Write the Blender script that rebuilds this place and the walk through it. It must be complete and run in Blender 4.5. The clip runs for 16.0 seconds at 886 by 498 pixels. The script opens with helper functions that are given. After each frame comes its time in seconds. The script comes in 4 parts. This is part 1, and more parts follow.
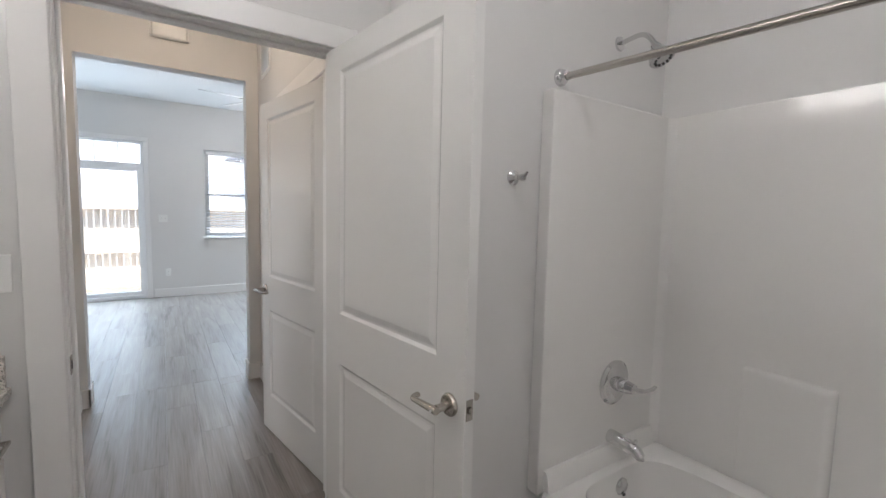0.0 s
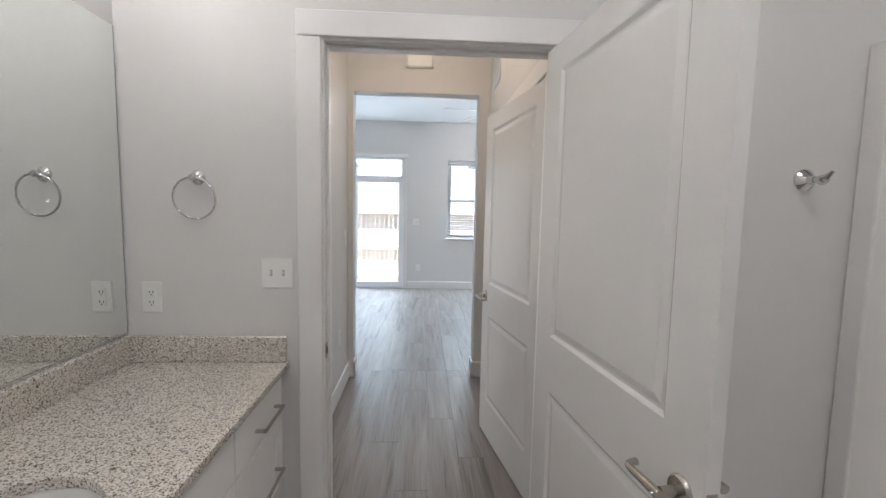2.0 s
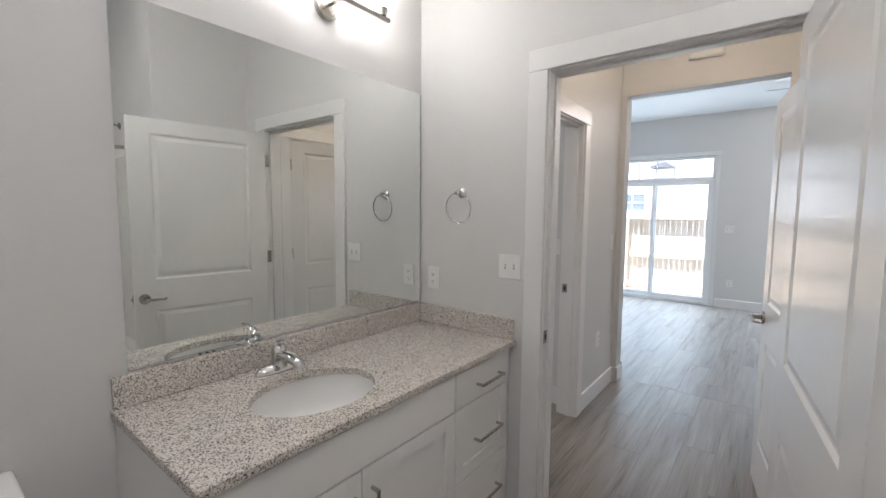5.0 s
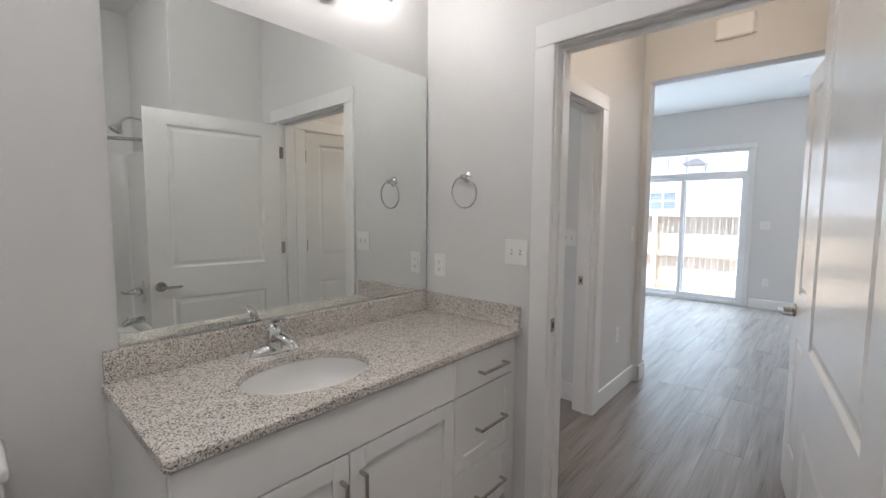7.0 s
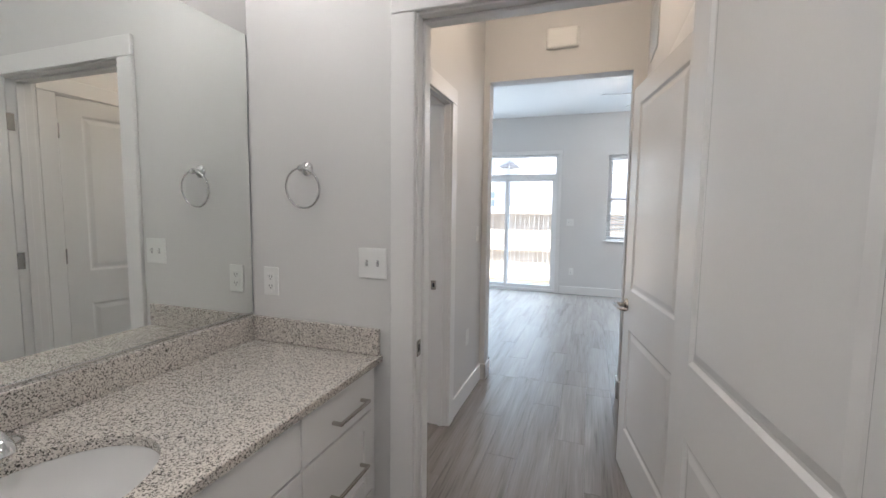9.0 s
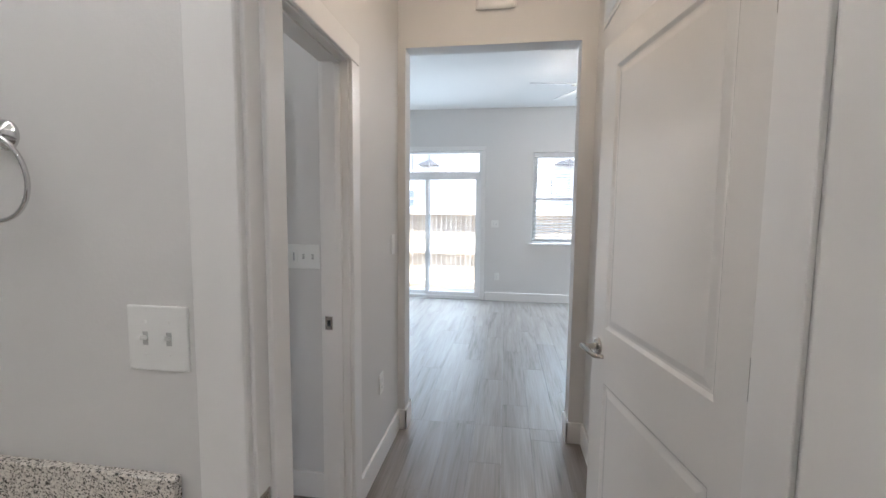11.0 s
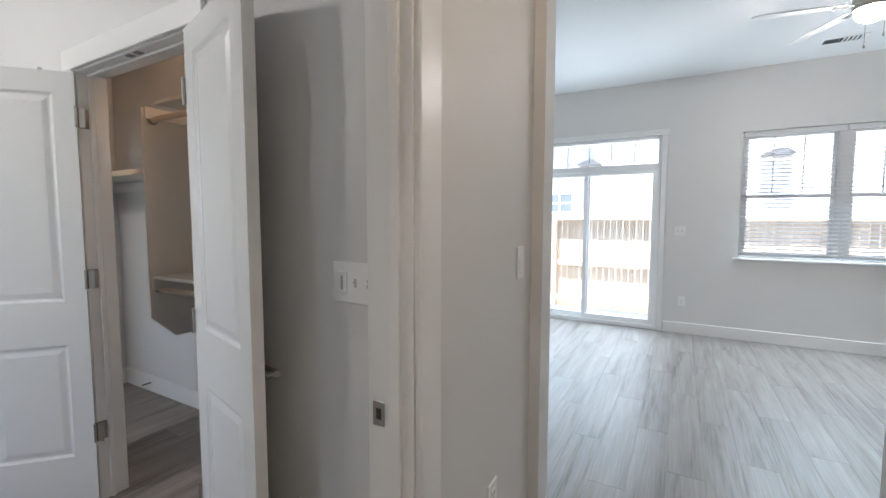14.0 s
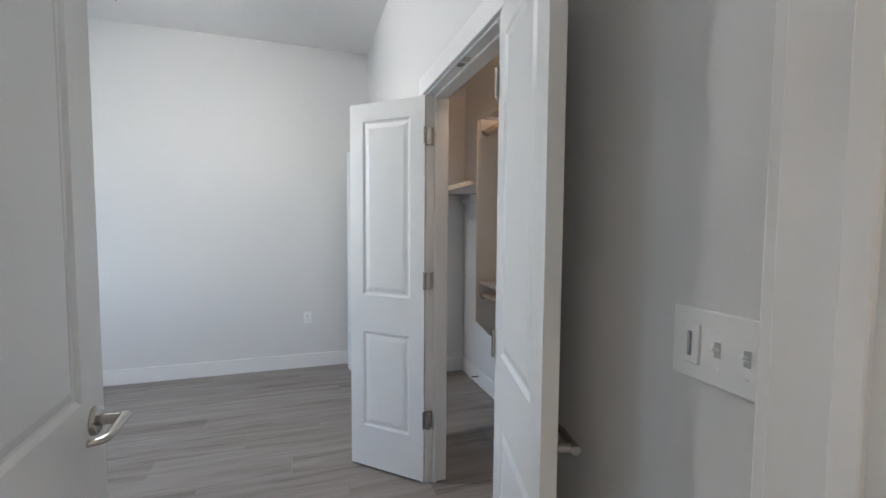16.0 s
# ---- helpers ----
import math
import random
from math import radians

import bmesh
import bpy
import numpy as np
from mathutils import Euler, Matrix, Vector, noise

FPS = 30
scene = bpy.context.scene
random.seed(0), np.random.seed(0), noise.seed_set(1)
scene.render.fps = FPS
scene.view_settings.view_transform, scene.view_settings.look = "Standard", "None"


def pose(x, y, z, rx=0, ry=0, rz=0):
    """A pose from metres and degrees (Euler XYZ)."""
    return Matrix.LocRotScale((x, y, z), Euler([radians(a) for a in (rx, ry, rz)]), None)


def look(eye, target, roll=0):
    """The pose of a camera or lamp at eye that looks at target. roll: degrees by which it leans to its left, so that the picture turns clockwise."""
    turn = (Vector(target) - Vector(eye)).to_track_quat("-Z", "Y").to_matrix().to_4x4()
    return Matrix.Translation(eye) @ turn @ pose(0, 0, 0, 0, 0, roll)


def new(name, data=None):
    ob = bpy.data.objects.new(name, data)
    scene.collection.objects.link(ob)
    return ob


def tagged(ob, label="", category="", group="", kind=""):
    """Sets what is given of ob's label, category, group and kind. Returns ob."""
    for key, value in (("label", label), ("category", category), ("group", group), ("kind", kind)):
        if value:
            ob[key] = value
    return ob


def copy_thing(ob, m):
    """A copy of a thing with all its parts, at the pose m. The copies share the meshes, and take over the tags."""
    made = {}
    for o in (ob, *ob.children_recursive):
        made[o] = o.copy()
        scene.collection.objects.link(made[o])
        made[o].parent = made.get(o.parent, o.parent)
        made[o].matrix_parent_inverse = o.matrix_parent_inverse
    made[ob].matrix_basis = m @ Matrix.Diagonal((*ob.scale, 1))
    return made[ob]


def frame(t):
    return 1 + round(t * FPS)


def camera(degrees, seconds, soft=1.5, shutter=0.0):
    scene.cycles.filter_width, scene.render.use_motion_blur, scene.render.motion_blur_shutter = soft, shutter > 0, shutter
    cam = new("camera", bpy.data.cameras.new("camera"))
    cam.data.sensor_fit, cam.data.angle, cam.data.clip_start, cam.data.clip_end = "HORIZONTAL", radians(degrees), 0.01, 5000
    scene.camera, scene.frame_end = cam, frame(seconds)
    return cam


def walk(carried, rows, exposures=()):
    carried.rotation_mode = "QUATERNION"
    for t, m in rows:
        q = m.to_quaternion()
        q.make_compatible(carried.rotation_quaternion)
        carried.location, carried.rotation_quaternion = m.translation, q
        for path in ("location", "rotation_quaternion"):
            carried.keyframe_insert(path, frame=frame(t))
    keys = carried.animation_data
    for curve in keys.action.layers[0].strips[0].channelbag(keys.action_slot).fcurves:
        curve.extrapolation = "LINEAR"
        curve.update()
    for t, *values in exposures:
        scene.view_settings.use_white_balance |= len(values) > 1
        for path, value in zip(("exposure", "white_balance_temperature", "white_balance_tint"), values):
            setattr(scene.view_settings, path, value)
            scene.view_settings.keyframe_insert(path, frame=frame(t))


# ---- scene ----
cam = camera(92.7, 16.0)
PATH = [
    (0, (0.085, -0.132, 1.408), (1.185, 1.53, 1.241), 1.3),
    (0.5, (0.102, -0.118, 1.409), (0.96, 1.68, 1.237), 1.3),
    (1, (0.151, -0.093, 1.41), (0.764, 1.803, 1.234), 1.2),
    (1.5, (0.2, -0.046, 1.437), (0.551, 1.915, 1.257), 0.9),
    (2, (0.191, -0.003, 1.449), (0.293, 1.986, 1.268), 1.1),
    (2.5, (0.284, 0.024, 1.459), (0.079, 2.005, 1.275), 0.9),
    (3, (0.369, -0.019, 1.465), (-0.123, 1.911, 1.283), 0.8),
    (3.5, (0.415, -0.092, 1.467), (-0.306, 1.764, 1.286), 0.7),
    (4, (0.49, -0.128, 1.454), (-0.433, 1.637, 1.277), 0.6),
    (4.5, (0.572, -0.141, 1.463), (-0.558, 1.499, 1.285), 0.6),
    (7, (0.667, -0.029, 1.371), (-0.655, 1.462, 1.206), 0.4),
    (7.5, (0.607, 0.022, 1.379), (-0.617, 1.594, 1.211), 0.4),
    (8, (0.53, 0.069, 1.385), (-0.53, 1.756, 1.214), 0.5),
    (8.5, (0.456, 0.123, 1.387), (-0.396, 1.924, 1.214), 0.5),
    (9, (0.404, 0.235, 1.396), (-0.249, 2.117, 1.218), 0.7),
    (9.5, (0.354, 0.378, 1.417), (-0.136, 2.308, 1.235), 0.8),
    (10, (0.272, 0.578, 1.435), (-0.092, 2.535, 1.248), 0.9),
    (12.5, (0.222, 1.531, 1.402), (-0.044, 3.506, 1.236), 0.5),
    (13, (0.201, 1.688, 1.394), (-0.21, 3.639, 1.233), 0.4),
    (13.5, (0.143, 1.828, 1.38), (-0.5, 3.716, 1.225), 0.2),
    (14, (0.081, 1.964, 1.389), (-0.895, 3.704, 1.241), 0.1),
    (14.5, (0.046, 2.085, 1.394), (-1.272, 3.583, 1.256), 0.2),
    (15, (0.017, 2.169, 1.402), (-1.586, 3.356, 1.267), 0.2),
    (15.5, (-0.077, 2.240, 1.391), (-1.874, 3.108, 1.264), 0.3),
    (16, (-0.235, 2.270, 1.395), (-2.132, 2.893, 1.275), 0.4),
]
walk(cam, [(t, look(eye, target, roll)) for t, eye, target, roll in PATH],
     exposures=[(0, 1.70, 5990, 12), (10, 1.69, 5970, 12), (12.5, 1.66, 6020, 11), (14, 1.66, 6100, 11), (15, 1.72, 5920, 11), (16, 1.76, 5840, 9)])

# ---- world, sun, large lights, exposure ----
world = bpy.data.worlds.new("sky")
scene.world = world
world.use_nodes = True
wn = world.node_tree.nodes
sky = wn.new("ShaderNodeTexSky")
sky.sky_type, sky.sun_disc = "NISHITA", False
sky.sun_elevation, sky.sun_rotation = radians(70), radians(190)
wn["Background"].inputs[1].default_value = 0.15
world.node_tree.links.new(sky.outputs[0], wn["Background"].inputs[0])


def lamp(name, kind, m, energy, color, **kw):
    data = bpy.data.lights.new(name, kind)
    data.energy, data.color = energy, color
    for k, v in kw.items():
        if k == "size":
            data.shape, data.size, data.size_y = "RECTANGLE", v[0], v[1]
        elif k == "angle":
            data.angle = v
        elif k == "spread":
            data.spread = v
        elif k == "radius":
            data.shadow_soft_size = v
    ob = new(name, data)
    ob.matrix_world = m
    return ob


lamp("sun", "SUN", look((-0.6, -3.5, 10), (0, 0, 0)), 5.0, (1, 0.95, 0.87), angle=radians(0.5))
DAY = (0.72, 0.888, 1.0)
FYW = 7.93
NARROW = radians(112)
lamp("slider_sky_light", "AREA", look((-1.04, FYW, 1.25), (-1.04, FYW - 0.5, 0.384)), 13.5, DAY, size=(1.7, 2.2), spread=NARROW)
lamp("slider_ground_light", "AREA", look((-1.04, FYW, 1.2), (-1.04, FYW - 0.5, 2.066)), 7, DAY, size=(1.7, 2.2), spread=NARROW)
lamp("window_sky_light", "AREA", look((1.53, FYW - 0.27, 1.75), (1.53, FYW - 0.77, 0.884)), 10, DAY, size=(1.7, 0.16), spread=NARROW)
lamp("window_ground_light", "AREA", look((1.53, FYW - 0.27, 1.5), (1.53, FYW - 0.77, 2.366)), 2, DAY, size=(1.7, 0.16), spread=NARROW)
lamp("bedroom_window_daylight", "AREA", look((-2.8, -0.72, 1.65), (-2.8, 9, 1.4)), 4.1, DAY, size=(1.6, 1.4))
BULB = 6.0

# ---- materials ----


def mat(name):
    m = bpy.data.materials.new(name)
    m.use_nodes = True
    return m, m.node_tree.nodes, m.node_tree.links, m.node_tree.nodes["Principled BSDF"]


def paint(name, color, rough=0.5, bump=0.02, scale=220.0, vary=0.03, metal=0.0, coat=0.0):
    """Painted or plain surface: slight broad mottling, fine relief, uneven gloss."""
    m, n, l, p = mat(name)
    tc = n.new("ShaderNodeTexCoord")
    big = n.new("ShaderNodeTexNoise")
    big.inputs["Scale"].default_value, big.inputs["Detail"].default_value = 2.3, 4
    fine = n.new("ShaderNodeTexNoise")
    fine.inputs["Scale"].default_value, fine.inputs["Detail"].default_value = scale, 2
    l.new(tc.outputs["Object"], big.inputs["Vector"])
    l.new(tc.outputs["Object"], fine.inputs["Vector"])
    mix = n.new("ShaderNodeMix")
    mix.data_type = "RGBA"
    mix.inputs[6].default_value = (*[c * (1 - vary) for c in color], 1)
    mix.inputs[7].default_value = (*[min(1, c * (1 + vary)) for c in color], 1)
    l.new(big.outputs["Fac"], mix.inputs[0])
    l.new(mix.outputs[2], p.inputs["Base Color"])
    mr = n.new("ShaderNodeMapRange")
    mr.inputs[3].default_value, mr.inputs[4].default_value = rough * 0.85, min(1, rough * 1.15)
    l.new(big.outputs["Fac"], mr.inputs[0])
    l.new(mr.outputs[0], p.inputs["Roughness"])
    p.inputs["Metallic"].default_value = metal
    p.inputs["Coat Weight"].default_value = coat
    if bump:
        b = n.new("ShaderNodeBump")
        b.inputs["Strength"].default_value, b.inputs["Distance"].default_value = bump * 10, 0.001
        l.new(fine.outputs["Fac"], b.inputs["Height"])
        l.new(b.outputs[0], p.inputs["Normal"])
    return m


WALL = paint("wall_paint", (0.70, 0.69, 0.675), 0.55, 0.03, 160, 0.015)
CEIL = paint("ceiling_paint", (0.80, 0.79, 0.775), 0.8, 0.05, 120, 0.015)
TRIM = paint("trim_paint", (0.80, 0.79, 0.775), 0.32, 0.01, 90, 0.012)
DOORP = paint("door_paint", (0.80, 0.79, 0.77), 0.25, 0.015, 70, 0.015)
CAB = paint("cabinet_lacquer", (0.82, 0.81, 0.79), 0.30, 0.005, 60, 0.01)
MELA = paint("melamine_panel", (0.72, 0.68, 0.62), 0.4, 0.01, 80, 0.02)
CHROME = paint("polished_chrome", (0.66, 0.66, 0.66), 0.05, 0, 10, 0.01, metal=1)
NICKEL = paint("satin_nickel", (0.50, 0.47, 0.43), 0.26, 0.01, 500, 0.04, metal=1)
PORC = paint("white_porcelain", (0.84, 0.83, 0.81), 0.08, 0, 10, 0.01, coat=0.5)
TUBM = paint("white_fibreglass", (0.80, 0.785, 0.76), 0.14, 0.006, 12, 0.012, coat=0.3)
PLAST = paint("white_plastic", (0.82, 0.82, 0.80), 0.35, 0.004, 60, 0.01)
VINYL = paint("white_vinyl", (0.88, 0.88, 0.88), 0.4, 0.006, 60, 0.01)
SLOTP = paint("plate_slot", (0.45, 0.45, 0.44), 0.5, 0, 10, 0.02)
DARK = paint("dark_slot", (0.02, 0.02, 0.02), 0.6, 0, 10, 0.1)
RODW = paint("closet_rod_wood", (0.56, 0.43, 0.30), 0.5, 0.02, 60, 0.12)
GREYM = paint("grey_metal", (0.42, 0.43, 0.45), 0.4, 0.01, 60, 0.05, metal=0.6)
CONC = paint("patio_concrete", (0.55, 0.54, 0.52), 0.85, 0.08, 40, 0.15)
SIDING = paint("white_siding", (0.74, 0.74, 0.73), 0.6, 0.02, 30, 0.03)
FARPANE = paint("dark_blue_pane", (0.20, 0.26, 0.33), 0.35, 0, 10, 0.1)
TIMBER = paint("brown_timber", (0.44, 0.34, 0.27), 0.7, 0.03, 30, 0.2)
SHING = paint("grey_shingles", (0.16, 0.16, 0.17), 0.9, 0.1, 25, 0.3)
SLAT = paint("blind_slat", (0.88, 0.88, 0.88), 0.45, 0.004, 60, 0.01)
sn, sl = SLAT.node_tree.nodes, SLAT.node_tree.links
thin, blend = sn.new("ShaderNodeBsdfTranslucent"), sn.new("ShaderNodeMixShader")
thin.inputs[0].default_value, blend.inputs[0].default_value = (0.9, 0.9, 0.9, 1), 0.45
sl.new(sn["Principled BSDF"].outputs[0], blend.inputs[1])
sl.new(thin.outputs[0], blend.inputs[2])
sl.new(blend.outputs[0], sn["Material Output"].inputs[0])


def glass_mat(name, tint):
    m, n, l, p = mat(name)
    p.inputs["Base Color"].default_value = (*tint, 1)
    p.inputs["Transmission Weight"].default_value = 1
    p.inputs["Roughness"].default_value, p.inputs["IOR"].default_value = 0.0, 1.45
    return m


GLASS = glass_mat("window_glass", (0.97, 0.99, 0.985))
MIRROR, mn, ml, mp = mat("mirror_silver")
mp.inputs["Base Color"].default_value = (0.86, 0.885, 0.865, 1)
mp.inputs["Metallic"].default_value, mp.inputs["Roughness"].default_value = 1.0, 0.012


def glow(name, color, power):
    m, n, l, p = mat(name)
    p.inputs["Base Color"].default_value = (0.9, 0.88, 0.84, 1)
    p.inputs["Emission Color"].default_value = (*color, 1)
    p.inputs["Emission Strength"].default_value = power
    return m


SHADE = glow("lit_frosted_shade", (1.0, 0.93, 0.85), BULB)
FANLIT = glow("lit_fan_bowl", (1.0, 0.93, 0.85), 84.0)
# glow of the added bath fill dome, no known fixture
BATHFILL = glow("bath_fill_glow", (1.0, 0.94, 0.875), 21.0)
HALLLIT = glow("lit_warm_dome_lamp", (1.0, 0.79, 0.58), 12.0)
CLOSLIT = glow("lit_closet_lamp", (1.0, 0.62, 0.36), 11.0)


def granite():
    m, n, l, p = mat("speckled_granite")
    tc = n.new("ShaderNodeTexCoord")
    v1 = n.new("ShaderNodeTexVoronoi")
    v1.inputs["Scale"].default_value = 345
    v1.inputs["Randomness"].default_value = 1
    n1 = n.new("ShaderNodeTexNoise")
    n1.inputs["Scale"].default_value, n1.inputs["Detail"].default_value = 172, 3
    n2 = n.new("ShaderNodeTexNoise")
    n2.inputs["Scale"].default_value, n2.inputs["Detail"].default_value = 16, 4
    for t in (v1, n1, n2):
        l.new(tc.outputs["Object"], t.inputs["Vector"])
    sep = n.new("ShaderNodeSeparateColor")
    l.new(v1.outputs["Color"], sep.inputs[0])
    add = n.new("ShaderNodeMath")
    add.operation = "MULTIPLY_ADD"
    add.inputs[1].default_value, add.inputs[2].default_value = 0.62, 0.0
    l.new(sep.outputs[0], add.inputs[0])
    a2 = n.new("ShaderNodeMath")
    a2.operation = "MULTIPLY_ADD"
    a2.inputs[1].default_value = 0.75
    l.new(n1.outputs["Fac"], a2.inputs[0])
    l.new(add.outputs[0], a2.inputs[2])
    a3 = n.new("ShaderNodeMath")
    a3.operation = "MULTIPLY_ADD"
    a3.inputs[1].default_value = 0.16
    l.new(n2.outputs["Fac"], a3.inputs[0])
    l.new(a2.outputs[0], a3.inputs[2])
    r = n.new("ShaderNodeValToRGB")
    e = r.color_ramp.elements
    e[0].position, e[0].color = 0.42, (0.065, 0.06, 0.055, 1)
    e[1].position, e[1].color = 0.98, (0.78, 0.735, 0.675, 1)
    for pos, c in ((0.54, (0.145, 0.133, 0.12)), (0.61, (0.40, 0.368, 0.335)), (0.70, (0.60, 0.55, 0.492)), (0.84, (0.695, 0.645, 0.582))):
        k = e.new(pos)
        k.color = (*c, 1)
    l.new(a3.outputs[0], r.inputs[0])
    l.new(r.outputs[0], p.inputs["Base Color"])
    p.inputs["Roughness"].default_value = 0.16
    return m


GRANITE = granite()


def plank_mat():
    m, n, l, p = mat("grey_wood_plank")
    tc = n.new("ShaderNodeTexCoord")
    oi = n.new("ShaderNodeObjectInfo")
    off = n.new("ShaderNodeVectorMath")
    off.operation = "ADD"
    comb = n.new("ShaderNodeCombineXYZ")
    sc = n.new("ShaderNodeMath")
    sc.operation = "MULTIPLY"
    sc.inputs[1].default_value = 37.0
    l.new(oi.outputs["Random"], sc.inputs[0])
    for i in range(3):
        l.new(sc.outputs[0], comb.inputs[i])
    l.new(tc.outputs["Object"], off.inputs[0])
    l.new(comb.outputs[0], off.inputs[1])

    def streak(sx, sy, detail, dist):
        mp_ = n.new("ShaderNodeMapping")
        mp_.inputs["Scale"].default_value = (sx, sy, 1)
        t = n.new("ShaderNodeTexNoise")
        t.inputs["Scale"].default_value, t.inputs["Detail"].default_value = 1.0, detail
        t.inputs["Distortion"].default_value = dist
        l.new(off.outputs[0], mp_.inputs[0])
        l.new(mp_.outputs[0], t.inputs["Vector"])
        return t

    wide, fine, cath = streak(15, 1.1, 5, 0.6), streak(120, 3.5, 3, 0.2), streak(5, 0.5, 2, 0.4)
    m1 = n.new("ShaderNodeMath")
    m1.operation = "MULTIPLY_ADD"
    m1.inputs[1].default_value = 0.42
    l.new(fine.outputs["Fac"], m1.inputs[0])
    m0 = n.new("ShaderNodeMath")
    m0.operation = "MULTIPLY"
    m0.inputs[1].default_value = 0.58
    l.new(wide.outputs["Fac"], m0.inputs[0])
    l.new(m0.outputs[0], m1.inputs[2])
    m2 = n.new("ShaderNodeMath")
    m2.operation = "MULTIPLY_ADD"
    m2.inputs[1].default_value = 0.30
    l.new(cath.outputs["Fac"], m2.inputs[0])
    l.new(m1.outputs[0], m2.inputs[2])
    m3 = n.new("ShaderNodeMath")
    m3.operation = "MULTIPLY_ADD"
    m3.inputs[1].default_value = 0.05
    l.new(oi.outputs["Random"], m3.inputs[0])
    l.new(m2.outputs[0], m3.inputs[2])
    r = n.new("ShaderNodeValToRGB")
    e = r.color_ramp.elements
    e[0].position, e[0].color = 0.47, (0.115, 0.096, 0.083, 1)
    e[1].position, e[1].color = 0.95, (0.345, 0.308, 0.281, 1)
    for pos, c in ((0.62, (0.215, 0.187, 0.168)), (0.76, (0.262, 0.232, 0.211))):
        k = e.new(pos)
        k.color = (*c, 1)
    l.new(m3.outputs[0], r.inputs[0])
    l.new(r.outputs[0], p.inputs["Base Color"])
    mr = n.new("ShaderNodeMapRange")
    mr.inputs[3].default_value, mr.inputs[4].default_value = 0.48, 0.36
    l.new(wide.outputs["Fac"], mr.inputs[0])
    l.new(mr.outputs[0], p.inputs["Roughness"])
    b = n.new("ShaderNodeBump")
    b.inputs["Strength"].default_value, b.inputs["Distance"].default_value = 0.35, 0.0012
    l.new(fine.outputs["Fac"], b.inputs["Height"])
    l.new(b.outputs[0], p.inputs["Normal"])
    return m


PLANK = plank_mat()


def fence_mat():
    m, n, l, p = mat("cedar_fence_board")
    tc, oi = n.new("ShaderNodeTexCoord"), n.new("ShaderNodeObjectInfo")
    mp_ = n.new("ShaderNodeMapping")
    mp_.inputs["Scale"].default_value = (40, 40, 2)
    t = n.new("ShaderNodeTexNoise")
    t.inputs["Scale"].default_value, t.inputs["Detail"].default_value = 1, 4
    l.new(tc.outputs["Object"], mp_.inputs[0])
    l.new(mp_.outputs[0], t.inputs["Vector"])
    a = n.new("ShaderNodeMath")
    a.operation = "MULTIPLY_ADD"
    a.inputs[1].default_value = 0.35
    l.new(oi.outputs["Random"], a.inputs[0])
    l.new(t.outputs["Fac"], a.inputs[2])
    r = n.new("ShaderNodeValToRGB")
    e = r.color_ramp.elements
    e[0].position, e[0].color = 0.35, (0.62, 0.51, 0.40, 1)
    e[1].position, e[1].color = 0.95, (0.80, 0.70, 0.58, 1)
    l.new(a.outputs[0], r.inputs[0])
    l.new(r.outputs[0], p.inputs["Base Color"])
    p.inputs["Roughness"].default_value = 0.8
    return m


FENCE = fence_mat()

# ---- mesh helpers ----


def finish(name, bm, material, parent=None, label="", smooth=False):
    bmesh.ops.recalc_face_normals(bm, faces=bm.faces[:])
    me = bpy.data.meshes.new(name)
    bm.to_mesh(me)
    bm.free()
    me.materials.append(material)
    if smooth:
        for f in me.polygons:
            f.use_smooth = True
        me.set_sharp_from_angle(angle=radians(40))
    ob = new(name, me)
    if parent:
        ob.parent = parent
    if label:
        ob["label"] = label
    return ob


part = finish


def thing(ob, label, category, group="", kind=""):
    return tagged(ob, label, category, group, kind)


def empty(name, m):
    ob = new(name)
    ob.matrix_world = m
    return ob


def box(bm, x0, x1, y0, y1, z0, z1, bevel=0.0, seg=1):
    t = bmesh.new()
    bmesh.ops.create_cube(t, size=1)
    bmesh.ops.transform(t, matrix=Matrix.Translation(((x0 + x1) / 2, (y0 + y1) / 2, (z0 + z1) / 2)) @ Matrix.Diagonal((abs(x1 - x0), abs(y1 - y0), abs(z1 - z0), 1)), verts=t.verts)
    if bevel:
        bmesh.ops.bevel(t, geom=t.edges[:], offset=bevel, segments=seg, affect="EDGES", profile=0.5)
    me = bpy.data.meshes.new("tmp")
    t.to_mesh(me)
    t.free()
    bm.from_mesh(me)
    bpy.data.meshes.remove(me)
    return bm


def bx(*a, **k):
    return box(bmesh.new(), *a, **k)


def rings(bm, loops, cap=True, closed=False):
    """Skin a list of equal loops of points."""
    vs = [[bm.verts.new(p) for p in loop] for loop in loops]
    n = len(vs[0])
    pairs = list(zip(vs, vs[1:])) + ([(vs[-1], vs[0])] if closed else [])
    for a, b in pairs:
        for i in range(n):
            bm.faces.new((a[i], a[(i + 1) % n], b[(i + 1) % n], b[i]))
    if cap and not closed:
        bm.faces.new(vs[0][::-1])
        bm.faces.new(vs[-1])
    return bm


def sweep(bm, pts, radii, n=14, flat=1.0, up=(0, 0, 1), cap=True):
    """A tube along pts; radii one number or one for each point; flat squeezes it along up."""
    pts = [Vector(p) for p in pts]
    if not hasattr(radii, "__len__"):
        radii = [radii] * len(pts)
    loops = []
    for i, p in enumerate(pts):
        d = (pts[min(i + 1, len(pts) - 1)] - pts[max(i - 1, 0)]).normalized()
        u = Vector(up)
        if abs(d.dot(u)) > 0.95:
            u = Vector((1, 0, 0)) if abs(d.x) < 0.9 else Vector((0, 1, 0))
        s = d.cross(u).normalized()
        u = s.cross(d).normalized()
        loops.append([p + s * radii[i] * math.cos(2 * math.pi * k / n) + u * radii[i] * flat * math.sin(2 * math.pi * k / n) for k in range(n)])
    return rings(bm, loops, cap)


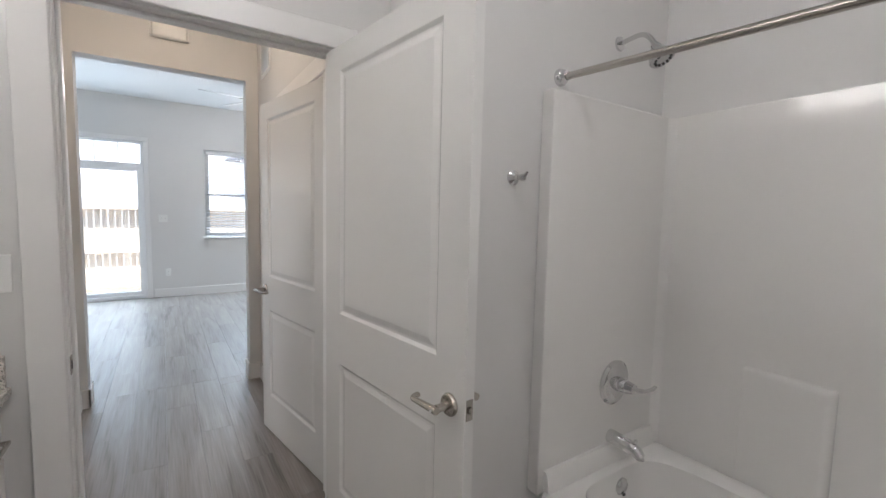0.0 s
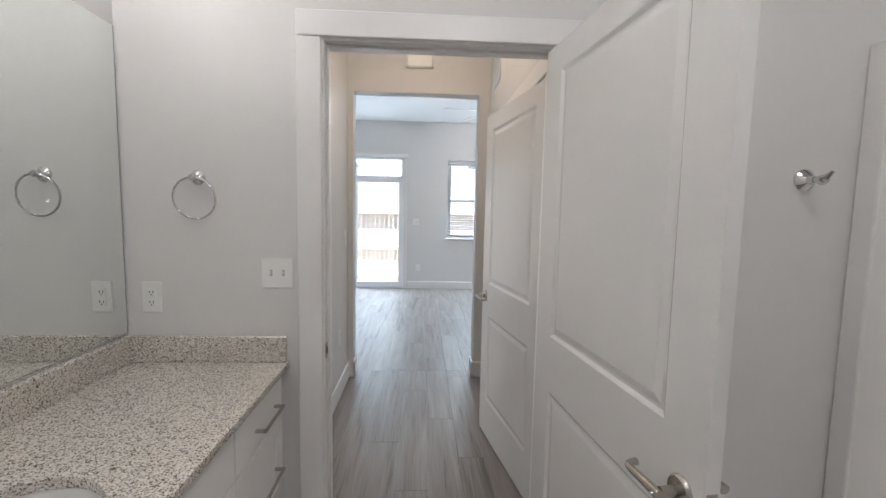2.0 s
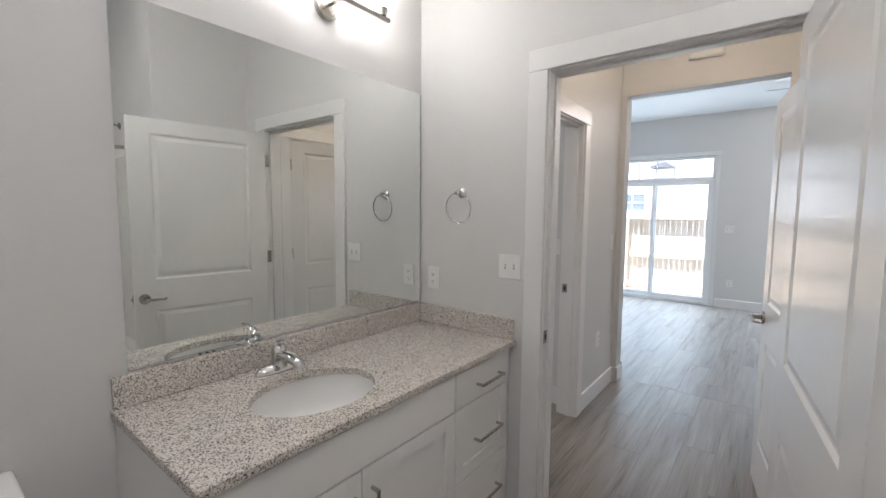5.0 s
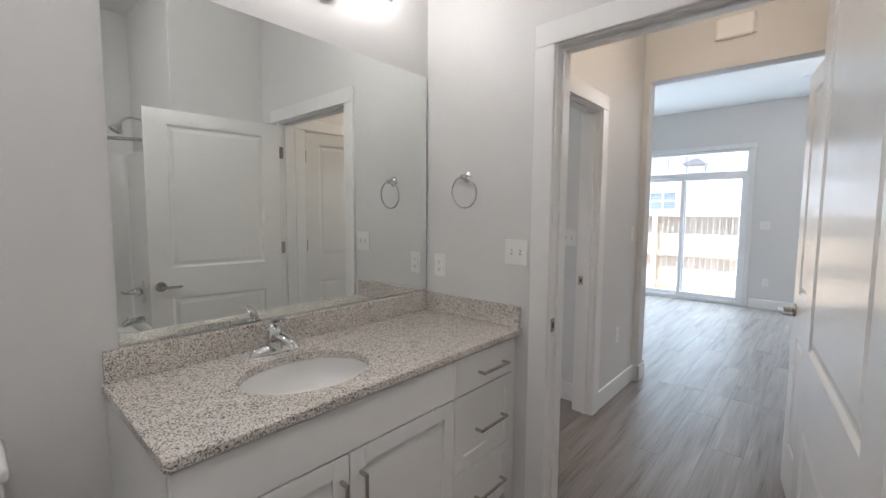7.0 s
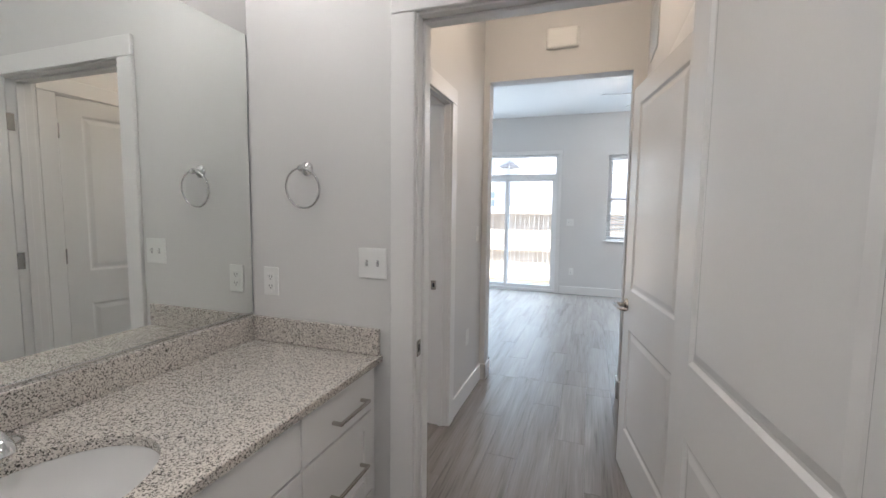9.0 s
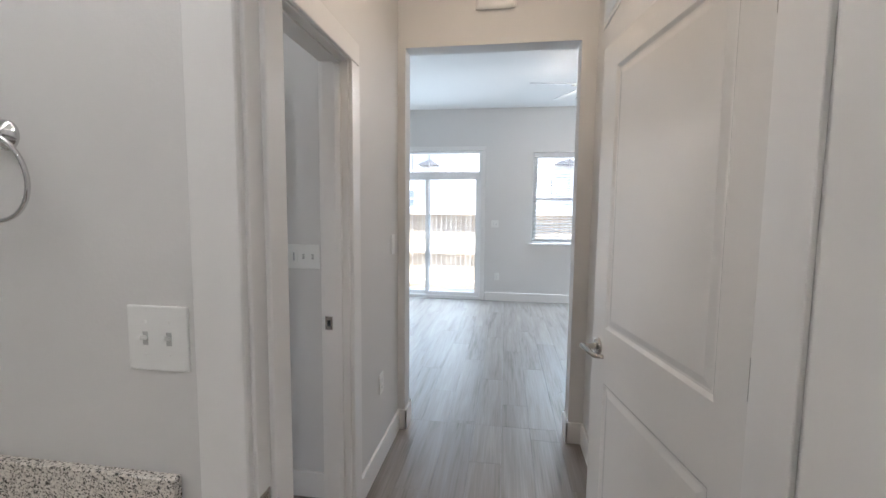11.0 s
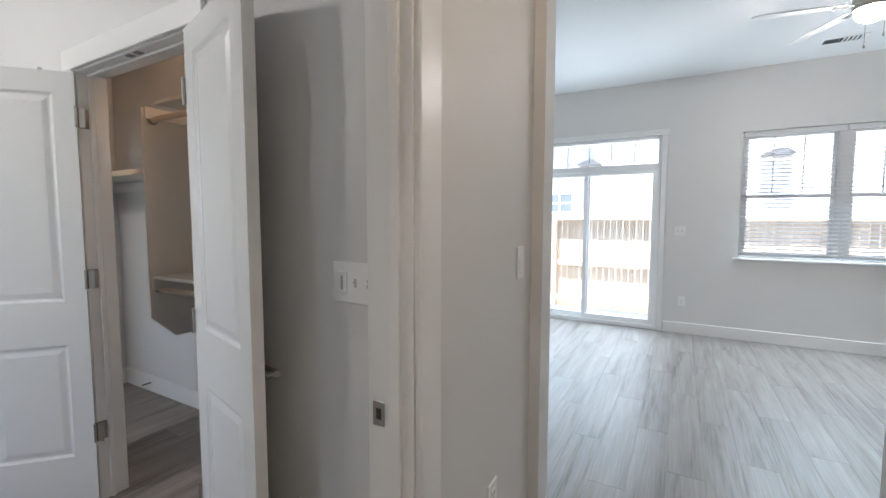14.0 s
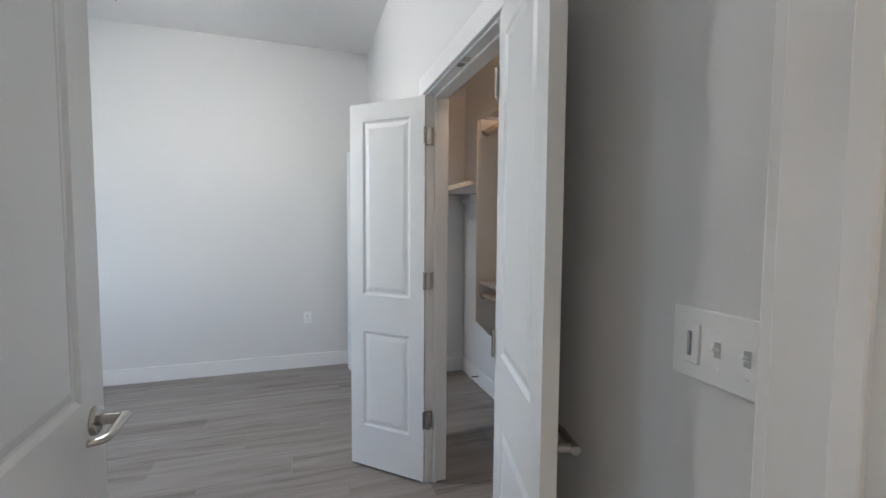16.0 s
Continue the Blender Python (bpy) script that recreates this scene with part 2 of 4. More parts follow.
def lathe(bm, profile, axis="z", origin=(0, 0, 0), n=24, sx=1.0, sy=1.0):
    """Turn (radius, height) pairs about an axis through origin."""
    o = Vector(origin)
    loops = []
    for r, h in profile:
        loop = []
        for k in range(n):
            a = 2 * math.pi * k / n
            c, s = r * math.cos(a) * sx, r * math.sin(a) * sy
            loop.append(o + Vector({"z": (c, s, h), "y": (c, h, s), "x": (h, c, s)}[axis]))
        loops.append(loop)
    return rings(bm, loops)


def bend(p0, p1, p2, n=8):
    p0, p1, p2 = Vector(p0), Vector(p1), Vector(p2)
    return [(1 - t) ** 2 * p0 + 2 * t * (1 - t) * p1 + t * t * p2 for t in [i / n for i in range(n + 1)]]


def slab(name, along, a0, a1, b0, b1, z0, z1, holes=(), material=None):
    """A wall along 'x' or 'y' from a0 to a1, thick from b0 to b1, with holes (a0, a1, z0, z1) right through it."""
    A = sorted({a0, a1, *[h[0] for h in holes], *[h[1] for h in holes]})
    Z = sorted({z0, z1, *[h[2] for h in holes], *[h[3] for h in holes]})
    A, Z = [a for a in A if a0 <= a <= a1], [z for z in Z if z0 <= z <= z1]
    full = lambda i, j: 0 <= i < len(A) - 1 and 0 <= j < len(Z) - 1 and not any(h[0] <= (A[i] + A[i + 1]) / 2 <= h[1] and h[2] <= (Z[j] + Z[j + 1]) / 2 <= h[3] for h in holes)
    bm, seen = bmesh.new(), {}

    def v(a, b, z):
        k = (a, b, z)
        if k not in seen:
            seen[k] = bm.verts.new((a, b, z) if along == "x" else (b, a, z))
        return seen[k]

    for i in range(len(A) - 1):
        for j in range(len(Z) - 1):
            if not full(i, j):
                continue
            p, q, r, s = A[i], A[i + 1], Z[j], Z[j + 1]
            for b in (b0, b1):
                bm.faces.new((v(p, b, r), v(q, b, r), v(q, b, s), v(p, b, s)))
            for di, dj, e in ((-1, 0, (p, r, p, s)), (1, 0, (q, r, q, s)), (0, -1, (p, r, q, r)), (0, 1, (p, s, q, s))):
                if not full(i + di, j + dj):
                    bm.faces.new((v(e[0], b0, e[1]), v(e[2], b0, e[3]), v(e[2], b1, e[3]), v(e[0], b1, e[1])))
    ob = finish(name, bm, material or WALL)
    return tagged(ob, "smooth warm white painted plaster wall", "wall", kind="structure")


# ---- structure ----
TOP = 3.03
FY = 7.76
HL, HR, OL, OR = -0.43, 0.74, -0.385, 0.652  # hall walls, opening to the living room
BW, BY = -4.46, 2.872  # bedroom far wall and closet wall
slab("wall_bath_door", "x", -1.04, 1.115, 1.635, 1.75, 0, TOP, [(-0.203, 0.713, 0, 2.09)])
slab("wall_vanity", "y", -1.0, 1.635, -1.04, -0.925, 0, TOP)
slab("wall_chase", "y", 0.972, 1.635, 0.95, 1.065, 0, TOP)
slab("wall_shower", "x", 1.065, 2.12, 0.972, 1.087, 0, TOP)
slab("wall_tub", "y", -1.0, 0.972, 2.0, 2.12, 0, TOP)
slab("wall_tub_end", "x", 1.22, 2.0, -0.73, -0.615, 0, TOP)
slab("wall_utility", "y", 1.087, 3.59, 2.0, 2.12, 0, TOP)
slab("wall_bath_south", "x", -0.925, 2.0, -1.0, -0.885, 0, TOP)
slab("wall_hall_left", "y", 1.75, 3.59, HL - 0.115, HL, 0, TOP, [(1.815, 2.758, 0, 2.08)])
slab("wall_hall_right", "y", 1.75, 3.59, HR, HR + 0.115, 0, TOP, [(1.862, 2.765, 0, 2.08)])
slab("wall_living_south", "x", -2.14, 4.21, 3.59, 3.72, 0, TOP, [(OL, OR, 0, 2.41)])
slab("wall_living_north", "x", -2.24, 4.21, FY, FY + 0.16, -0.2, TOP, [(-1.97, -0.145, 0, 2.385), (0.65, 2.41, 0.935, 2.345)])
slab("wall_living_west", "y", 3.72, FY, -2.24, -2.14, 0, TOP)
slab("wall_living_east", "y", 3.72, FY, 4.11, 4.21, 0, TOP)
slab("wall_bedroom_north", "x", BW, HL - 0.115, BY, BY + 0.115, 0, TOP, [(-3.58, -2.79, 0, 2.05), (-2.365, -1.432, 0, 2.08)])
slab("wall_bedroom_west", "y", -0.7, 3.80, BW - 0.11, BW, 0, TOP)
slab("wall_bedroom_south", "x", BW, -1.04, -0.7, -0.6, 0, TOP, [(-3.65, -1.95, 0.9, 2.36)])
slab("wall_closet_north", "x", BW, -2.14, 3.70, 3.80, 0, TOP)
slab("wall_closet_east", "y", BY + 0.115, 3.59, -1.05, -0.95, 0, TOP)
slab("wall_closet_west", "y", BY + 0.115, 3.70, -4.05, -3.95, 0, TOP)
tagged(finish("ceiling", bx(-4.7, 4.3, -1.1, FY + 0.16, TOP, TOP + 0.12), CEIL), "flat matt white painted ceiling", "ceiling", kind="structure")
floor = tagged(finish("floor", bx(-4.57, 4.21, -1.0, FY + 0.1, -0.15, -0.006), CONC), "grey-brown wood-look plank flooring", "floor", kind="structure")


def baseboards(runs):
    for along, a0, a1, b, side in runs:
        t = 0.014 * side
        args = (a0, a1, b, b + t) if along == "x" else (b, b + t, a0, a1)
        x0, x1, y0, y1 = args
        bm = bx(min(x0, x1), max(x0, x1), min(y0, y1), max(y0, y1), 0.0, 0.133, bevel=0.003)
        tagged(finish("baseboard", bm, TRIM), "flat white painted baseboard along the wall", "baseboard", kind="structure")


baseboards([
    ("y", 2.845, 3.576, HL, 1), ("x", HL, OL + 0.014, 3.59, -1), ("y", 3.576, 3.734, OL, 1),
    ("x", OR - 0.014, HR, 3.59, -1), ("y", 3.576, 3.734, OR, -1), ("y", 2.85, 3.576, HR, -1),
    ("x", -0.06, 4.11, FY, -1), ("x", -2.14, -2.06, FY, -1), ("y", 3.734, FY - 0.014, 4.11, -1), ("y", 3.734, FY - 0.014, -2.14, 1),
    ("x", -2.126, OL + 0.014, 3.72, 1), ("x", OR - 0.014, 4.096, 3.72, 1),
    ("y", -0.6, BY, BW, 1), ("x", BW + 0.014, -3.66, BY, -1), ("x", -1.35, HL - 0.129, BY, -1), ("x", -2.69, -2.45, BY, -1),
    ("x", -3.936, -2.14, 3.70, -1), ("y", BY + 0.115, 3.70, -3.95, 1), ("x", -2.14, -1.064, 3.59, -1), ("y", BY + 0.129, 3.576, -1.05, -1),
    ("x", -0.7, -0.3, -0.885, 1), ("x", 0.95, 1.22, 0.972, -1),
])

# ---- doors, frames, casings ----


def door_frame(name, along, a0, a1, b0, b1, top, sides, cw=0.092, stop=None, strike=None, label="white painted flat door casing and jamb"):
    """Jambs lining a hole a0..a1 in a wall b0..b1, with casings on the faces named in sides (-1: at b0, 1: at b1)."""
    def B(p, q, r, s, z0, z1, bev=0.002):
        return bx(p, q, r, s, z0, z1, bevel=bev) if along == "x" else bx(r, s, p, q, z0, z1, bevel=bev)
    j = 0.02
    root = finish(name, B(a0 - j, a0, b0 - 0.002, b1 + 0.002, 0, top + j), TRIM)
    thing(root, label, "door frame", kind="structure")
    part("jamb", B(a1, a1 + j, b0 - 0.002, b1 + 0.002, 0, top + j), TRIM, root)
    part("head_jamb", B(a0, a1, b0 - 0.002, b1 + 0.002, top, top + j), TRIM, root)
    for sd in sides:
        f0, f1 = (b0 - 0.019, b0 - 0.0005) if sd < 0 else (b1 + 0.0005, b1 + 0.019)
        part("casing", B(a0 - 0.006 - cw, a0 - 0.006, f0, f1, 0, top + 0.006, 0.003), TRIM, root)
        part("casing", B(a1 + 0.006, a1 + 0.006 + cw, f0, f1, 0, top + 0.006, 0.003), TRIM, root)
        part("head_casing", B(a0 - 0.006 - cw, a1 + 0.006 + cw, f0, f1 + 0.0 if sd < 0 else f1, top + 0.008, top + 0.008 + cw, 0.003), TRIM, root)
    if stop:
        s0, s1 = stop
        part("door_stop", B(a0, a0 + 0.011, s0, s1, 0, top - 0.011), TRIM, root)
        part("door_stop", B(a1 - 0.011, a1, s0, s1, 0, top - 0.011), TRIM, root)
        part("door_stop", B(a0, a1, s0, s1, top - 0.011, top), TRIM, root)
    if strike:
        side, bc, z = strike
        a = a0 if side < 0 else a1
        p, q = (a - 0.001, a + 0.0022) if side < 0 else (a - 0.0022, a + 0.001)
        sp = part("strike_plate", B(p, q, bc - 0.017, bc + 0.017, z - 0.03, z + 0.03, 0.001), NICKEL, root, "satin nickel strike plate")
        p, q = (a - 0.001, a + 0.0032) if side < 0 else (a - 0.0032, a + 0.001)
        part("latch_hole", B(p, q, bc - 0.006, bc + 0.008, z - 0.013, z + 0.013, 0), DARK, sp)
    return root


def leaf_mesh(w, h, t, stile=0.115, rails=(0.125, 0.778, 0.985, 0.095)):
    """A moulded two-panel door leaf: x from the hinge, y through its thickness, z up."""
    bm, panels = bmesh.new(), []
    xs = [0, stile, w - stile, w]
    zs = [0, 0.235, rails[1], rails[2], h - rails[3], h]
    for y in (0, t):
        vs = [[bm.verts.new((x, y, z)) for x in xs] for z in zs]
        for j in range(5):
            for i in range(3):
                f = bm.faces.new((vs[j][i], vs[j][i + 1], vs[j + 1][i + 1], vs[j + 1][i]))
                if i == 1 and j in (1, 3):
                    panels.append(f)
    for f in bm.faces:
        f.normal_update()
        front = f.calc_center_median().y < t / 2
        if (f.normal.y > 0) == front:
            f.normal_flip()
    for th, dep in ((0.012, -0.007), (0.008, 0.0), (0.022, 0.005)):
        bmesh.ops.inset_individual(bm, faces=panels, thickness=th, depth=dep, use_even_offset=True)
    edge = [e for e in bm.edges if e.is_boundary]
    bmesh.ops.bridge_loops(bm, edges=edge)
    return bm


def lever(root, x, z, t, toward, button, faces):
    """Lever sets on both faces of a leaf; the lever points along x by toward."""
    for y0, s in faces:
        bm = lathe(bmesh.new(), [(0.0, 0), (0.033, 0), (0.033, s * 0.006), (0.029, s * 0.011), (0.014, s * 0.013), (0.0, s * 0.013)], "y", (x, y0, z), 28)
        rose = part("door_handle", bm, NICKEL, root, "satin nickel lever handle", smooth=True)
        pts = [(x, y0 + s * 0.008, z), (x, y0 + s * 0.05, z)]
        part("neck", sweep(bmesh.new(), pts, [0.0125, 0.0115], 18), NICKEL, rose, smooth=True)
        y1 = y0 + s * 0.058
        arm = [(x - toward * 0.012, y1, z), (x + toward * 0.02, y1, z)] + bend((x + toward * 0.085, y1, z - 0.002), (x + toward * 0.112, y1, z - 0.003), (x + toward * 0.112, y1 - s * 0.03, z - 0.003), 6)
        part("lever", sweep(bmesh.new(), arm, [0.0125, 0.0115] + [0.0095] * 7, 14, flat=0.85), NICKEL, rose, smooth=True)
        if button and s < 0:
            part("push_button", lathe(bmesh.new(), [(0.0, 0), (0.005, 0), (0.004, -0.003), (0, -0.003)], "y", (x, y1 - 0.011, z), 14), CHROME, rose, smooth=True)


def door(name, m, w, label, h=2.03, t=0.035, handle=0.0, toward=-1, hinge_face=0, hinges=(0.32, 1.0, 1.82), hz=0.895, button=False, stile=0.115, faces=((0, -1), (0.035, 1)), latch=True):
    bm = leaf_mesh(w, h, t, stile)
    ob = finish(name, bm, DOORP)
    ob.matrix_world = m
    thing(ob, label, "door", kind="structure")
    if handle:
        lever(ob, handle, hz, t, toward, button, faces)
    if handle and latch:
        lp = part("latch_plate", bx(w - 0.001, w + 0.0022, t / 2 - 0.0125, t / 2 + 0.0125, hz - 0.03, hz + 0.03, bevel=0.001), NICKEL, ob, "satin nickel latch plate")
        part("latch_bolt", bx(w, w + 0.011, t / 2 - 0.007, t / 2 + 0.007, hz - 0.009, hz + 0.009, bevel=0.003), NICKEL, lp)
    for z in hinges:
        y = -0.006 if hinge_face == 0 else t + 0.006
        bm = sweep(bmesh.new(), [(-0.003, y, z - 0.045), (-0.003, y, z + 0.045)], 0.0065, 10)
        hg = part("hinge", bm, NICKEL, ob, "satin nickel butt hinge", smooth=True)
        part("hinge_leaf", bx(-0.0022, 0.0, min(y, t / 2), max(y, t / 2), z - 0.045, z + 0.045), NICKEL, hg)
        f = -0.0018 if hinge_face == 0 else t
        part("hinge_leaf", bx(-0.034, -0.003, f, f + 0.0018, z - 0.045, z + 0.045), NICKEL, hg)
    return ob


OPEN = 2.048
df1 = door_frame("door_frame_1", "x", -0.18, 0.690, 1.635, 1.75, 2.066, (-1, 1), stop=(1.675, 1.71), strike=(-1, 1.653, 0.889))
HINGES = (0.34, 1.085, 1.83)
for z in HINGES:
    part("hinge_leaf", bx(0.6875, 0.6912, 1.632, 1.664, z - 0.033, z + 0.057, bevel=0.0005), NICKEL, df1, "satin nickel hinge leaf")
door("door_1", pose(0.652, 1.612, 0.012, 0, 0, -83.5), 0.868, "open white two-panel bathroom door with lever handle", handle=0.808, hinge_face=1, button=True, hz=0.862, stile=0.125, hinges=HINGES)
door_frame("door_frame_2", "y", 1.835, 2.738, HL - 0.115, HL, OPEN, (-1, 1), stop=(HL - 0.055, HL - 0.03), strike=(1, HL - 0.097, 0.925))
door("door_2", pose(HL - 0.124, 1.838, 0.012, 0, 0, 182.3), 0.89, "white two-panel bedroom door standing open", handle=0.83, hinge_face=1, hz=0.925)
door_frame("door_frame_3", "y", 1.882, 2.745, HR, HR + 0.115, OPEN, (-1,), stop=(HR + 0.045, HR + 0.08))
door("door_3", pose(HR - 0.003, 1.885, 0.012, 0, 0, 99.6) @ pose(0, -0.035, 0), 0.842, "white two-panel hall closet door left ajar", handle=0.78, hinge_face=1, hz=0.90, hinges=HINGES)
df4 = door_frame("door_frame_4", "x", -2.345, -1.452, BY, BY + 0.115, OPEN, (-1,), stop=(BY + 0.04, BY + 0.06))
for z in HINGES:
    part("hinge_leaf", bx(-2.3465, -2.342, BY - 0.004, BY + 0.036, z - 0.033, z + 0.057, bevel=0.0005), NICKEL, df4, "satin nickel hinge leaf")
LW = 0.468
door("door_4", pose(-2.342, BY - 0.012, 0.012, 0, 0, 227) @ pose(0, -0.035, 0), LW, "narrow white two-panel closet door leaf, open", hinge_face=1, stile=0.085, hinges=HINGES)
door("door_5", pose(-1.455, BY - 0.022, 0.012, 0, 0, -14.8), 0.51, "narrow white two-panel closet door leaf, folded back", hinge_face=0, stile=0.085, handle=0.45, faces=((0.035, 1),), latch=False)
door_frame("door_frame_5", "x", -3.56, -2.81, BY, BY + 0.115, 2.03, (-1,), stop=(BY + 0.04, BY + 0.06))
door("door_6", pose(-3.562, BY - 0.015, 0.012, 0, 0, 196) @ pose(0, -0.035, 0), 0.74, "white two-panel door folded back against the bedroom wall", hinge_face=1)
for x in (-1.905, -1.84):
    thing(finish("ball_catch", bx(x - 0.018, x + 0.018, BY + 0.005, BY + 0.032, OPEN - 0.004, OPEN + 0.001, bevel=0.001), NICKEL), "satin nickel ball catch in the closet head jamb", "door catch")

# ---- electrical plates ----


def plate(name, m, w, h, label, gangs, group=""):
    """Wall plate in the xz plane facing -y. gangs: 't' toggle, 'o' outlet, 'r' rocker with slider, 'p' plain rocker."""
    root = finish(name, bx(-w / 2, w / 2, -0.006, 0.0005, -h / 2, h / 2, bevel=0.003, seg=2), PLAST)
    root.matrix_world = m
    thing(root, label, "wall plate", group)
    n = len(gangs)
    for i, g in enumerate(gangs):
        x = (i - (n - 1) / 2) * 0.046
        if g == "t":
            part("toggle_slot", bx(x - 0.005, x + 0.005, -0.0068, -0.004, -0.012, 0.012), SLOTP, root)
            part("toggle", sweep(bmesh.new(), [(x, -0.004, 0), (x, -0.02, 0.006)], [0.0042, 0.0036], 8), PLAST, root, smooth=True)
        elif g in "rp":
            r = part("rocker", bx(x - 0.0165, x + 0.0165, -0.0095, -0.004, -0.033, 0.033, bevel=0.002), PLAST, root)
            if g == "r":
                part("slider", bx(x - 0.003, x + 0.003, -0.013, -0.009, -0.02, 0.02, bevel=0.001), GREYM, r)
        elif g == "o":
            d = part("receptacle", bx(x - 0.0165, x + 0.0165, -0.0082, -0.004, -0.034, 0.034, bevel=0.0015), PLAST, root)
            for z in (-0.019, 0.019):
                for dx in (-0.0065, 0.0065):
                    part("slot", bx(x + dx - 0.0012, x + dx + 0.0012, -0.0086, -0.0075, z - 0.004, z + 0.005), DARK, d)
                part("ground_slot", bx(x - 0.0022, x + 0.0022, -0.0086, -0.0075, z - 0.0115, z - 0.0075), DARK, d)
        if g in "to":
            for z in (-0.041, 0.041) if g == "o" else (-0.03, 0.03):
                part("screw", lathe(bmesh.new(), [(0, -0.005), (0.003, -0.005), (0.0028, -0.0072), (0, -0.0074)], "y", (x, 0, z), 10), PLAST, root)
    return root


plate("light_switch", pose(-0.359, 1.635, 1.199), 0.118, 0.116, "white double toggle light switch plate on bathroom wall", "tt")
plate("power_outlet", pose(-0.828, 1.635, 1.101), 0.073, 0.118, "white duplex power outlet above the granite splash", "o")
plate("light_switch", pose(-0.706, BY, 1.205), 0.165, 0.116, "white dimmer and double toggle switch plate in bedroom", "rtt")
plate("power_outlet", pose(-0.92, BY, 0.435), 0.072, 0.116, "white duplex power outlet low on bedroom wall", "o")
plate("power_outlet", pose(HL, 3.205, 0.465, 0, 0, 90), 0.072, 0.116, "white duplex power outlet low on hall wall", "o")
plate("light_switch", pose(HL, 3.45, 1.225, 0, 0, 90), 0.072, 0.118, "white rocker light switch on the hall wall", "p")
plate("power_outlet", pose(BW, 2.29, 0.485, 0, 0, 90), 0.072, 0.116, "white duplex power outlet on bedroom far wall", "o")
plate("light_switch", pose(0.08, FY, 1.235), 0.118, 0.116, "white double switch plate beside the sliding door", "tt")
plate("power_outlet", pose(0.125, FY, 0.39), 0.072, 0.116, "white duplex power outlet low on living room wall", "o")

# ---- vanity ----
CX0, CX1, CY0, CY1, CZ = -0.922, -0.318, 0.214, 1.632, 0.852
SKX, SKY, SRX, SRY = -0.574, 0.697, 0.172, 0.217


def bar_pull(root, p0, p1):
    """Square bar on two posts, one mesh."""
    p0, p1 = Vector(p0), Vector(p1)
    d = (p1 - p0).normalized()
    bar = bmesh.new()
    a, b = p0 + Vector((0.032, 0, 0)), p1 + Vector((0.032, 0, 0))
    hw = 0.0055
    lo = [min(a[i], b[i]) - (hw if abs(d[i]) < 0.5 else 0) for i in range(3)]
    hi = [max(a[i], b[i]) + (hw if abs(d[i]) < 0.5 else 0) for i in range(3)]
    box(bar, lo[0] + 0.001, hi[0] - 0.001, lo[1], hi[1], lo[2], hi[2], bevel=0.0015)
    for q in (p0 + d * 0.006, p1 - d * 0.006):
        box(bar, q.x, q.x + 0.03, q.y - 0.0052, q.y + 0.0052, q.z - 0.0052, q.z + 0.0052, bevel=0.001)
    part("bar_pull", bar, NICKEL, root, "brushed nickel bar pull")


def front(name, root, y0, y1, z0, z1, shaker):
    x0 = -0.351
    if not shaker:
        return part(name, bx(x0, x0 + 0.02, y0, y1, z0, z1, bevel=0.0018), CAB, root)
    f = 0.055
    door_panel = part(name, bx(x0, x0 + 0.011, y0 + f - 0.004, y1 - f + 0.004, z0 + f - 0.004, z1 - f + 0.004), CAB, root)
    for nm, a in (("stile", (y0, y0 + f, z0, z1)), ("stile", (y1 - f, y1, z0, z1)), ("rail", (y0 + f, y1 - f, z0, z0 + f)), ("rail", (y0 + f, y1 - f, z1 - f, z1))):
        part(nm, bx(x0, x0 + 0.02, *a, bevel=0.0012), CAB, door_panel)
    return door_panel


van = empty("vanity_cabinet", pose(-0.64, 0.9, 0))
van_inv = van.matrix_world.inverted()
thing(van, "white shaker vanity cabinet with bar pulls, granite top above", "cabinet")
for nm, a in (
    ("side_panel", (-0.922, -0.353, 0.224, 0.242, 0.0, 0.822)), ("side_panel", (-0.922, -0.353, 1.562, 1.58, 0.0, 0.822)),
    ("bottom_panel", (-0.914, -0.374, 0.2425, 1.5615, 0.10, 0.118)), ("back_panel", (-0.922, -0.9145, 0.2425, 1.5615, 0.0, 0.822)),
    ("top_rail", (-0.373, -0.353, 0.2425, 1.5615, 0.64, 0.822)), ("mid_stile", (-0.373, -0.353, 1.15, 1.19, 0.10, 0.6395)),
    ("mid_stile", (-0.373, -0.353, 0.665, 0.705, 0.10, 0.6395)), ("toe_kick", (-0.43, -0.42, 0.2425, 1.5615, 0.0, 0.0995)),
):
    part(nm, bx(*a, bevel=0.0008), CAB, van)
part("filler_strip", bx(-0.373, -0.353, 1.581, 1.633, 0.0, 0.818, bevel=0.001), CAB, van)
for nm, y0, y1, z0, z1, sh, pull in (
    ("false_front", 0.227, 1.168, 0.668, 0.815, False, None),
    ("cabinet_door", 0.227, 0.683, 0.11, 0.662, True, ((0.654, 0.595), (0.654, 0.435))),
    ("cabinet_door", 0.688, 1.168, 0.11, 0.662, True, ((0.724, 0.595), (0.724, 0.435))),
    ("drawer", 1.173, 1.576, 0.668, 0.815, False, ((1.315, 0.733), (1.50, 0.733))),
    ("drawer", 1.173, 1.576, 0.355, 0.662, True, ((1.30, 0.497), (1.495, 0.497))),
    ("drawer", 1.173, 1.576, 0.11, 0.349, True, ((1.30, 0.205), (1.495, 0.205))),
):
    fr = front(nm, van, y0, y1, z0, z1, sh)
    if pull:
        bar_pull(fr, (-0.331, *pull[0]), (-0.331, *pull[1]))
for ob in van.children:
    ob.matrix_parent_inverse = van_inv


